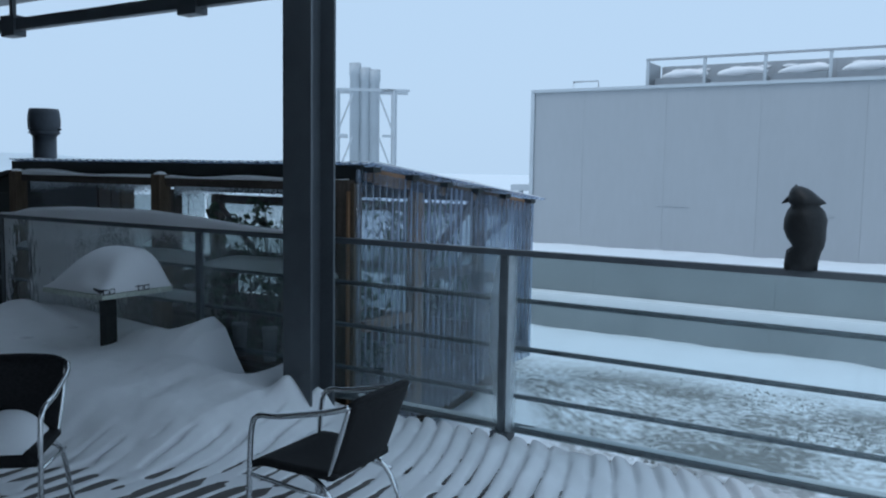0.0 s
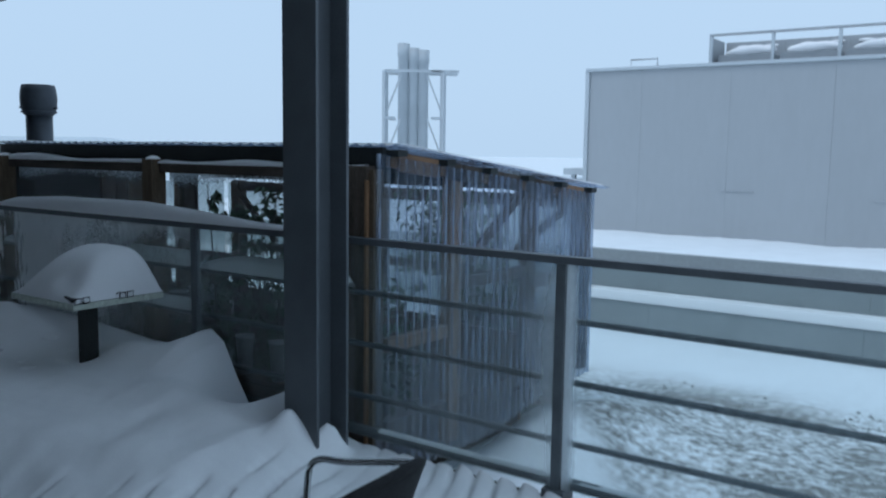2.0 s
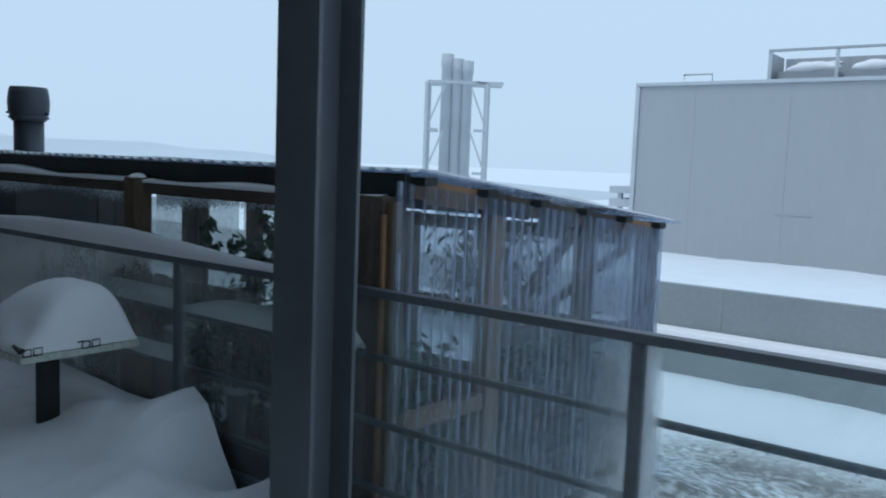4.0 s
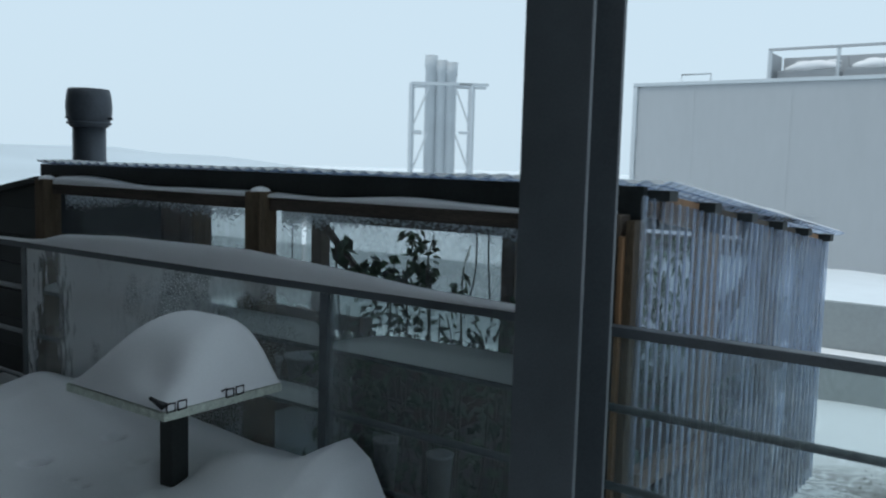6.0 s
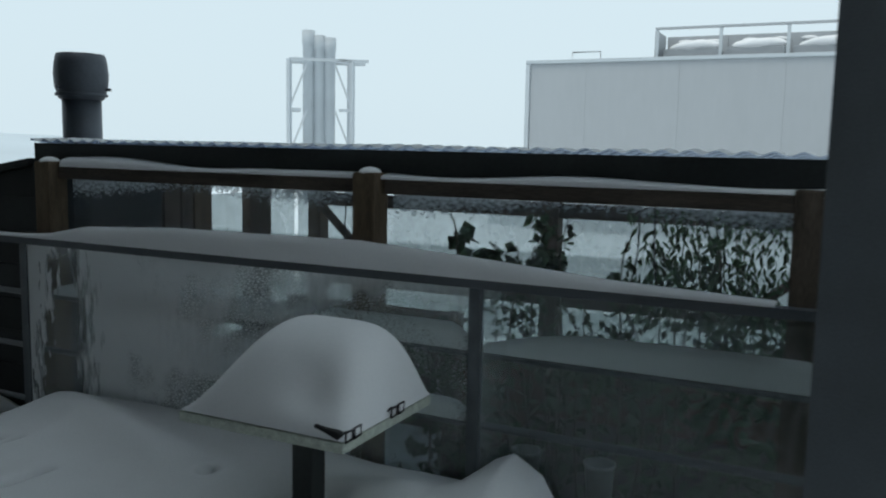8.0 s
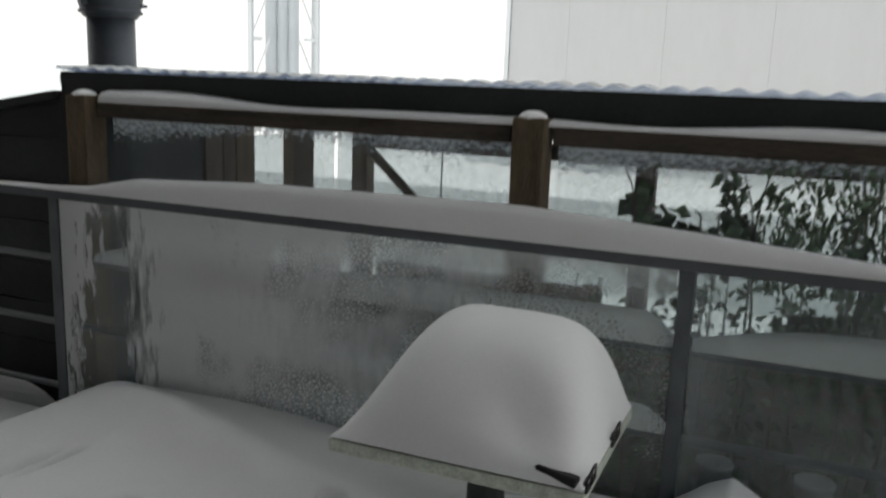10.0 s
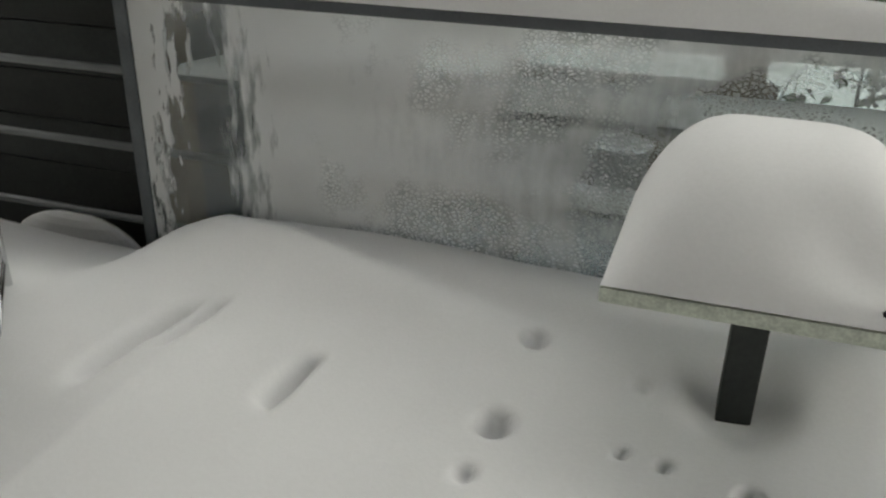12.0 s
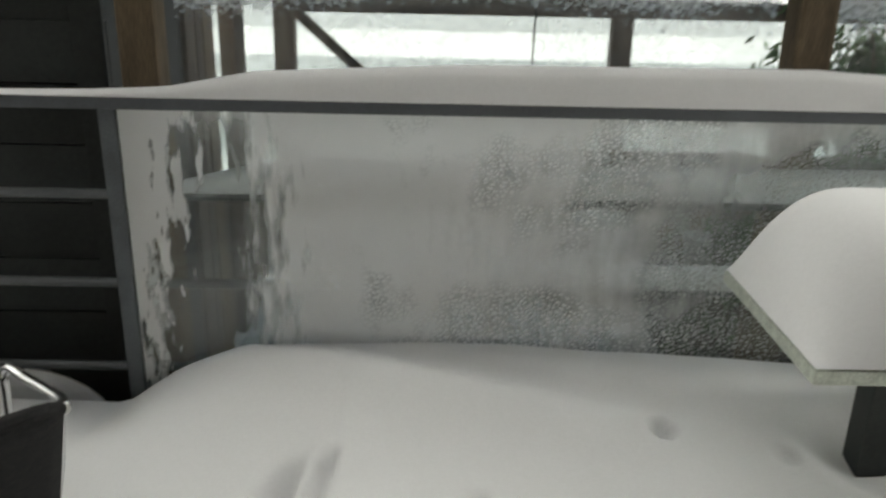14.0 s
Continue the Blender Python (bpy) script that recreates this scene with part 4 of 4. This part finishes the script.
# snow lying along the rails
xs = np.linspace(-8.2, -3.95, 140)
top = np.interp(xs, [-8.2, -7.8, -7.56, -7.3, -6.7, -5.63, -5.04, -4.53, -3.95], [1.206, 1.214, 1.230, 1.28, 1.309, 1.318, 1.281, 1.241, 1.217])
bm = bmesh.new()
rings = []
for x, z in zip(xs, top):
    h = max(0.002, z - 1.203)
    rings.append([bm.verts.new((x, RY + dy, 1.203 + h * f)) for dy, f in ((-0.034, 0), (-0.036, 0.35), (-0.026, 0.75), (-0.006, 0.97), (0.02, 1.0), (0.05, 0.85), (0.06, 0.4), (0.05, 0))])
for a, b in zip(rings, rings[1:]):
    for k in range(7):
        bm.faces.new((a[k], b[k], b[k + 1], a[k + 1])).smooth = True
tagged(part("rail_snow", bm, SNOW), "smooth cap of snow along the railing's top", "snow", kind="stuff")
for z0, x0, x1, h in ((0.901, -7.55, -5.1, 0.115), (0.901, -5.04, -3.74, 0.12), (0.601, -6.9, -5.1, 0.08)):
    bm = bmesh.new()
    rings = []
    for x in np.linspace(x0, x1, 50):
        f0 = min(1, (x - x0) / 0.45, (x1 - x) / 0.1)
        hh = h * (0.3 + 0.7 * math.sin(f0 * math.pi / 2)) * (1 + 0.25 * wob(x, z0, 1.2))
        rings.append([bm.verts.new((x, RY + dy, z0 + hh * f)) for dy, f in ((0.01, 0), (0.012, 0.6), (0.03, 0.95), (0.05, 0.9), (0.065, 0.5), (0.07, 0))])
    for a, b in zip(rings, rings[1:]):
        for k in range(5):
            bm.faces.new((a[k], b[k], b[k + 1], a[k + 1])).smooth = True
    tagged(part("rail_snow", bm, SNOW), "snow packed on a rail behind the glass", "snow", kind="stuff")

# ---- bistro table ----
table = thing("bistro_table", -5.535, 4.075, 0, "square cafe table on one black leg, buried in snow", "table")
part("tabletop", bx(bmesh.new(), -5.89, -5.18, 3.765, 4.4, 0.712, 0.75, 0.008), STONE, table, "pale mottled top")
part("leg", bx(bmesh.new(), -5.58, -5.49, 4.03, 4.12, 0.02, 0.712, 0.006), BLACK, table, "black square leg")
part("base", bx(bmesh.new(), -5.75, -5.32, 3.86, 4.29, 0.001, 0.025, 0.008), STEEL, table)
mu, mv = np.linspace(0, 1, 64), np.linspace(0, 1, 56)
mU, mV = np.meshgrid(mu, mv)
rise = 1 - (1 - np.clip(mU / 0.40, 0, 1)) ** (2.1 + 0.8 * mV)
fall = 1 - np.clip((mU - 0.45) / 0.55, 0, 1) ** 5
front = 1 - (1 - np.clip(mV / 0.70, 0, 1)) ** (1.95 + 0.4 * mU)
back = 1 - np.clip((mV - 0.62) / 0.38, 0, 1) ** 5
scoop = np.exp(-(((mU - 0.76) / 0.19) ** 2 + ((mV - 0.10) / 0.15) ** 2))
mound_z = 0.754 + 0.298 * (rise * fall) ** 0.85 * (front * back) ** 0.8 * (1 - 0.42 * scoop)
mound = grid_mesh("table_snow", -5.888 + 0.706 * mu, 3.768 + 0.63 * mv, mound_z, SNOW)
tagged(mound, "tall rounded mound of snow on the cafe table", "snow")


def clip_wire(x, y, rz):
    """A bent wire tablecloth clip on the table's rim."""
    m = pose(x, y, 0.75, 0, 0, rz)
    c = thing("tablecloth_clip", x, y, 0.75, "dark bent wire tablecloth clip on the table rim", "clip", "clips on the table")
    for k, pts in enumerate(([(-0.07, 0.0, 0.032), (-0.045, 0.0, 0.04), (-0.045, 0.0, 0.0), (-0.005, 0.0, 0.0), (-0.005, 0.0, 0.034), (-0.045, 0.0, 0.034)], [(0.008, 0, 0.0), (0.008, 0, 0.036), (0.05, 0, 0.036), (0.05, 0, 0.002), (0.008, 0, 0.0)])):
        part("wire", tube(bmesh.new(), [m @ Vector(p) for p in pts], 0.004, 6), INK, c)


clip_wire(-5.176, 3.82, 90)
clip_wire(-5.176, 4.12, 90)
part("scraper", beam(bmesh.new(), (-5.31, 3.80, 0.775), (-5.20, 3.785, 0.765), 0.03, 0.03, 0.004), INK)
tagged(bpy.data.objects["scraper"], "black plastic napkin holder poking out of the snow", "holder")


# ---- chairs ----
def chair(m, label, seat_snow=0.0):
    """A stacking cafe chair: local +y is forward, its base at the origin."""
    c = new("cafe_chair")
    c.empty_display_size = 0.1
    c.matrix_basis = m
    tagged(c, label, "chair", "cafe chairs on the deck")

    def p(name, bm, mat, lab=""):
        bmesh.ops.transform(bm, matrix=m, verts=bm.verts)
        return part(name, bm, mat, c, lab)

    for s in (-1, 1):
        p("front_leg", tube(bmesh.new(), smooth_line([(s * 0.25, 0.24, 0), (s * 0.245, 0.225, 0.3), (s * 0.245, 0.21, 0.56), (s * 0.25, 0.17, 0.632), (s * 0.253, 0.05, 0.65), (s * 0.245, -0.18, 0.70), (s * 0.22, -0.28, 0.728)], 5), 0.0125, 8), ALU, "bent aluminium arm and leg")
        p("rear_leg", tube(bmesh.new(), smooth_line([(s * 0.23, -0.30, 0), (s * 0.215, -0.2, 0.3), (s * 0.2, -0.05, 0.405), (s * 0.2, 0.19, 0.415)], 5), 0.0125, 8), ALU)
        p("back_tube", tube(bmesh.new(), smooth_line([(s * 0.2, -0.16, 0.40), (s * 0.212, -0.225, 0.58), (s * 0.212, -0.275, 0.73)], 5), 0.011, 8), ALU)
        p("side_stretcher", tube(bmesh.new(), [(s * 0.225, -0.2, 0.33), (s * 0.243, 0.215, 0.37)], 0.009, 6), ALU)
    p("back_top", tube(bmesh.new(), smooth_line([(-0.214, -0.275, 0.73), (-0.15, -0.30, 0.752), (0, -0.312, 0.758), (0.15, -0.30, 0.752), (0.214, -0.275, 0.73)], 5), 0.016, 8), WEAVE)
    bm = bmesh.new()
    rows = []
    for j in range(9):
        v = j / 8
        rows.append([bm.verts.new(((u / 6 - 1) * (0.205 + 0.006 * v), -0.165 - 0.12 * v - 0.03 * (1 - (u / 6 - 1) ** 2), 0.42 + 0.33 * v)) for u in range(13)])
    for a, b in zip(rows, rows[1:]):
        for k in range(12):
            bm.faces.new((a[k], a[k + 1], b[k + 1], b[k])).smooth = True
    back = p("backrest", bm, WEAVE, "black woven backrest")
    back.modifiers.new("thickness", "SOLIDIFY").thickness = 0.014
    bm = bmesh.new()
    rows = []
    for j in range(9):
        v = j / 8
        rows.append([bm.verts.new(((u / 6 - 1) * (0.21 + 0.02 * v), -0.19 + 0.43 * v, 0.435 - 0.02 * (1 - (u / 6 - 1) ** 2) * math.sin(math.pi * v) - 0.03 * max(0, v - 0.85) / 0.15 + 0.01 * v)) for u in range(13)])
    for a, b in zip(rows, rows[1:]):
        for k in range(12):
            bm.faces.new((a[k], a[k + 1], b[k + 1], b[k])).smooth = True
    seat = p("seat", bm, WEAVE, "black woven seat")
    seat.modifiers.new("thickness", "SOLIDIFY").thickness = 0.03
    if seat_snow:
        n = 20
        bm = bmesh.new()
        rows = []
        for j in range(n + 1):
            v = j / n
            row = []
            for i in range(n + 1):
                u = 2 * i / n - 1
                row.append(bm.verts.new(m @ Vector((u * 0.165, -0.2 + 0.4 * v, 0.435 + seat_snow * max(0, 1 - abs(u) ** 2.4) * (1 - v) ** 0.7 * min(1, 0.4 + 6 * v)))))
            rows.append(row)
        for a, b in zip(rows, rows[1:]):
            for k in range(n):
                bm.faces.new((a[k], a[k + 1], b[k + 1], b[k])).smooth = True
        tagged(part("seat_snow", bm, SNOW), "small heap of snow on a chair seat", "snow")
    return c


chair(pose(-2.31, 2.79, 0.0, 0, 0, 93), "black woven cafe chair with bright aluminium arms, bare of snow")
chair(pose(-3.66, 2.11, -0.02, 0, 0, 220), "black woven cafe chair with snow heaped on its seat", 0.11)
chair(pose(-7.86, 3.61, 0.02, 0, 0, 44), "black woven cafe chair sunk in drifted snow by the glass")

# ---- bird decoy on the railing ----
bm = bmesh.new()
rings = []
for z, c, w, d in ((0, -0.012, 0.085, 0.06), (0.04, -0.012, 0.085, 0.062), (0.1, 0.0, 0.09, 0.07), (0.125, 0.018, 0.08, 0.076), (0.17, 0.008, 0.1, 0.088), (0.22, 0.0, 0.108, 0.094), (0.27, 0.0, 0.108, 0.092), (0.315, 0.0, 0.094, 0.08), (0.342, -0.005, 0.072, 0.066),
                   (0.352, -0.004, 0.086, 0.072), (0.362, -0.004, 0.09, 0.074), (0.385, -0.012, 0.078, 0.07), (0.41, -0.025, 0.064, 0.058), (0.432, -0.036, 0.044, 0.04), (0.445, -0.046, 0.02, 0.02)):
    ring = []
    for k in range(22):
        a = k * math.pi / 11
        p = Vector((c + w * math.cos(a), d * math.sin(a), z))
        ring.append(bm.verts.new(p + Vector((wob(p.x, z, 24, 1), wob(p.y, z, 24, 6), 0)) * 0.005))
    rings.append(ring)
for a, b in zip(rings, rings[1:]):
    for k in range(22):
        bm.faces.new((a[k], a[(k + 1) % 22], b[(k + 1) % 22], b[k])).smooth = True
bm.faces.new(rings[0][::-1])
bm.faces.new(rings[-1])
tube(bm, [(-0.07, 0, 0.385), (-0.098, 0, 0.368), (-0.122, 0, 0.352)], 0.024, 10, 0.004)
tube(bm, [(0.06, 0, 0.366), (0.094, 0, 0.358)], 0.022, 10, 0.005)
tube(bm, [(-0.05, 0, 0.43), (-0.06, 0, 0.455)], 0.014, 8, 0.003)
for sy in (-0.03, 0.03):
    tube(bm, [(-0.06, sy, 0.0), (-0.075, sy, 0.03), (-0.07, sy, 0.085), (-0.04, sy, 0.11)], 0.022, 8, 0.016)
part("bird_decoy", bm, DECOY)
decoy = bpy.data.objects["bird_decoy"]
decoy.matrix_basis = pose(-0.67, RY, 1.202) @ Matrix.Scale(0.95, 4)
tagged(decoy, "black plastic bird decoy standing on the railing", "decoy")

# ---- greenhouse planting ----
def plant(label, x, y, z0, z1, spread_x, spread_y, count, leaf, stems=3, droop=0.5, broad=0.26):
    """Stems with many small folded leaves spread over a block of the greenhouse."""
    rnd = random.Random(int(abs(x * 100 + y * 10 + count)))
    p = thing("greenhouse_plant", x, y, -0.4, label, "plant", "plants in the greenhouse")
    for k in range(stems):
        ax, ay = x + rnd.uniform(-1, 1) * spread_x * 0.6, y + rnd.uniform(-1, 1) * spread_y * 0.6
        pts = smooth_line([(x + (ax - x) * 0.3, y, -0.45), (ax + rnd.uniform(-0.04, 0.04), ay, z0 * 0.6), (ax, ay + rnd.uniform(-0.03, 0.03), (z0 + z1) / 2), (ax + rnd.uniform(-0.06, 0.06), ay, z1)], 4)
        part("stem", tube(bmesh.new(), pts, 0.007, 5, 0.003), STEM, p)
    bm = bmesh.new()
    clumps = [(rnd.uniform(-1, 1), rnd.uniform(-1, 1), rnd.random()) for _ in range(max(3, count // 9))]
    for _ in range(count):
        cu, cv, cw = rnd.choice(clumps)
        c = Vector((x + spread_x * max(-1.05, min(1.05, cu + rnd.gauss(0, 0.16))), y + spread_y * (cv + rnd.gauss(0, 0.2)), z0 + (z1 - z0) * max(0, min(1.03, cw + rnd.gauss(0, 0.1)))))
        d = Vector((rnd.uniform(-1, 1), rnd.uniform(-1, 1), rnd.uniform(-1, 0.7) - droop)).normalized()
        s = d.cross(Vector((rnd.uniform(-0.3, 0.3), rnd.uniform(-1, 1), 0.4))).normalized()
        n = d.cross(s)
        ln = leaf * rnd.uniform(0.6, 1.25)
        w = ln * rnd.uniform(0.8, 1.25) * broad
        a, t = bm.verts.new(c), bm.verts.new(c + d * ln)
        m1, m2 = bm.verts.new(c + d * ln * 0.5 - n * w * 0.25), bm.verts.new(c + d * ln * 0.42 + s * w)
        m3 = bm.verts.new(c + d * ln * 0.42 - s * w)
        for f in ((a, m2, m1), (m2, t, m1), (t, m3, m1), (m3, a, m1)):
            bm.faces.new(f)
    part("foliage", bm, LEAF, p)
    return p


plant("climbing plant with broad drooping dark leaves", -5.27, 4.93, 1.16, 1.44, 0.07, 0.04, 26, 0.09, 1, 0.8, 0.42)
plant("dark leafy plant spilling sideways along the glass", -5.08, 5.13, 1.14, 1.28, 0.2, 0.06, 80, 0.08, 2, 0.5, 0.38)
plant("slender sprig with narrow leaves", -4.95, 5.15, 1.0, 1.42, 0.10, 0.05, 80, 0.06, 2)
plant("slender sprig with narrow leaves", -4.60, 4.97, 1.02, 1.40, 0.05, 0.05, 26, 0.07, 1)
plant("tall bush of narrow hanging leaves by the back film", -4.50, 6.72, 0.72, 1.38, 0.42, 0.2, 900, 0.08, 7, 1.1, 0.15)
plant("low leafy bush by the back film", -4.1, 6.8, 0.1, 0.78, 0.36, 0.14, 620, 0.085, 6, 0.6, 0.24)
plant("slender sprig with drooping narrow leaves", -4.28, 4.98, 1.02, 1.2, 0.05, 0.04, 12, 0.07, 1, 0.8)
plant("low tangle of green leaves", -4.7, 5.12, 0.72, 1.03, 0.65, 0.14, 420, 0.055, 6)
plant("dense dark undergrowth in the bed", -4.72, 5.3, -0.1, 0.80, 0.9, 0.25, 1300, 0.1, 7)
plant("leafy shoots behind the post", -5.55, 5.15, 0.55, 0.98, 0.16, 0.1, 80, 0.085, 3)
plant("potted seedlings with small leaves", -6.9, 5.6, 0.1, 0.45, 0.3, 0.15, 90, 0.06, 4)

bed = thing("raised_bed", -4.6, 5.5, -0.5, "raised planting bed of dark boards with soil", "planter")
part("front_board", bx(bmesh.new(), -5.5, -3.75, 4.95, 4.99, -0.5, 0.05, 0.005), BEDWOOD, bed)
part("soil", bx(bmesh.new(), -5.5, -3.75, 4.99, 6.6, -0.5, 0.0), SOIL, bed)
part("back_board", bx(bmesh.new(), -6.1, -3.75, 6.6, 6.64, -0.5, 0.3, 0.005), BEDWOOD, bed)
part("ledge", bx(bmesh.new(), -5.45, -3.8, 4.81, 4.948, 0.12, 0.145, 0.004), BEDWOOD, bed)
for qx in (-4.95, -4.62):
    q = thing("plant_bucket", qx, 4.88, 0.145, "white plastic bucket on the bed's ledge", "bucket", "buckets in the greenhouse")
    part("bucket", lathe(bmesh.new(), qx, 4.88, [(0.045, 0.146), (0.062, 0.40), (0.067, 0.40), (0.067, 0.415), (0.058, 0.415), (0.05, 0.36)], 18), CLAY, q)
shelf = thing("potting_shelf", -6.1, 5.35, -0.5, "brown timber potting shelf with a low shelf board", "shelf")
part("board", bx(bmesh.new(), -6.55, -5.5, 5.3, 5.33, 0.80, 0.89, 0.004), BEDWOOD, shelf)
part("low_board", bx(bmesh.new(), -6.6, -5.4, 5.28, 5.6, 0.30, 0.34, 0.004), TIMBER_X, shelf)
for lx in (-6.5, -5.55):
    part("leg", bx(bmesh.new(), lx - 0.04, lx + 0.04, 5.34, 5.42, -0.5, 0.88, 0.004), TIMBER, shelf)
for qx, qy, qr, qh in ((-6.05, 5.42, 0.12, 0.22), (-5.62, 5.42, 0.07, 0.15), (-6.4, 5.45, 0.08, 0.14)):
    q = thing("plant_pot", qx, qy, 0.34, "pale plastic plant pot on the potting shelf", "pot", "pots on the shelf")
    part("pot", lathe(bmesh.new(), qx, qy, [(qr * 0.75, 0.341), (qr, 0.341 + qh), (qr * 1.08, 0.341 + qh), (qr * 1.08, 0.355 + qh), (qr * 0.9, 0.355 + qh), (qr * 0.85, 0.32 + qh)], 18), CLAY, q)
tag = part("plant_tag", bx(bmesh.new(), -5.86, -5.80, 5.27, 5.274, 0.46, 0.49), CLAY)
tagged(tag, "small white plant label hung at the shelf", "label")
for hx in (-4.54, -4.47):
    cord = part("hanging_cord", tube(bmesh.new(), smooth_line([(hx, 5.0, 1.62), (hx + 0.01, 5.0, 1.3), (hx + (hx + 4.5) * 1.2, 5.0, 1.05)], 5), 0.004, 5), INK)
    tagged(cord, "thin dark cord hanging from the greenhouse roof", "cord", "cords in the greenhouse")
cable = part("hanging_cord", tube(bmesh.new(), smooth_line([(-6.35, 5.6, 1.6), (-6.36, 5.6, 1.2), (-6.34, 5.6, 0.9)], 5), 0.004, 5), INK)
tagged(cable, "thin dark cord hanging from the greenhouse roof", "cord", "cords in the greenhouse")

# ---- planter, pole and heap beside the shed ----
planter = thing("deck_planter", -8.62, 4.2, 0, "black round planter filled with snow", "planter")
part("pot", lathe(bmesh.new(), -8.62, 4.2, [(0.2, 0.0), (0.26, 0.42), (0.28, 0.42), (0.28, 0.47), (0.24, 0.47)], 24), BLACK, planter)
bm = bmesh.new()
bmesh.ops.create_uvsphere(bm, u_segments=20, v_segments=12, radius=1, matrix=Matrix.Translation((-8.62, 4.2, 0.46)) @ Matrix.Diagonal((0.25, 0.25, 0.1, 1)))
tagged(part("planter_snow", bm, SNOW), "rounded snow filling the planter", "snow")
bm = bmesh.new()
bmesh.ops.create_uvsphere(bm, u_segments=28, v_segments=14, radius=1, matrix=Matrix.Translation((-8.25, 4.70, 0.0)) @ Matrix.Diagonal((0.36, 0.08, 0.22, 1)))
tagged(part("snow_bump", bm, SNOW), "rounded heap of snow against the shed", "snow")
pole = part("thin_pole", tube(bmesh.new(), [(-9.42, 4.62, 0), (-9.42, 4.62, 1.62)], 0.014, 8), STEEL)
tagged(pole, "thin dark pole at the railing's end", "pole")
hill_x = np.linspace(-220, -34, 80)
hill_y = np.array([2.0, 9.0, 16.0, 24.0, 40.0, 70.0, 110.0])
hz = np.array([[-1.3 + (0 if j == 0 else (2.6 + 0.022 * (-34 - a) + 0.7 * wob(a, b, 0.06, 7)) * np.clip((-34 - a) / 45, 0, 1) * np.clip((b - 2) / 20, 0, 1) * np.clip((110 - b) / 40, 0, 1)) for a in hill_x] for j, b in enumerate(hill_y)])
tagged(grid_mesh("backdrop_hill", hill_x, hill_y, hz, HILL), "faint snowy hill with blizzard haze painted into its colour", "hill", kind="structure")
bm = bmesh.new()
for a, b in ((-3.5, 3.4),):
    rings = []
    for x in np.linspace(a, b, 90):
        h = 0.016 + 0.008 * wob(x, 0, 2.0, 8)
        rings.append([bm.verts.new((x, RY + 0.02 + dy, 0.102 + h * f)) for dy, f in ((-0.024, 0), (-0.016, 0.7), (0.0, 1), (0.016, 0.7), (0.024, 0))])
    for r0, r1 in zip(rings, rings[1:]):
        for k in range(4):
            bm.faces.new((r0[k], r1[k], r1[k + 1], r0[k + 1])).smooth = True
tagged(part("rail_snow", bm, SNOW), "thin snow frozen along the bottom rail", "snow", kind="stuff")

# ---- deck boards ----
shared = bpy.data.meshes.new("board")
bm = bmesh.new()
bx(bm, -0.057, 0.057, -3.4, 3.4, -0.03, 0.0)
bm.to_mesh(shared)
bm.free()
shared.materials.append(DECK)
for k in range(110):
    ob = new("board", shared)
    ob.matrix_basis = pose(-10.27 + k * PITCH, 1.19, 0)
    ob.parent = deck
    ob.matrix_parent_inverse = deck.matrix_basis.inverted()
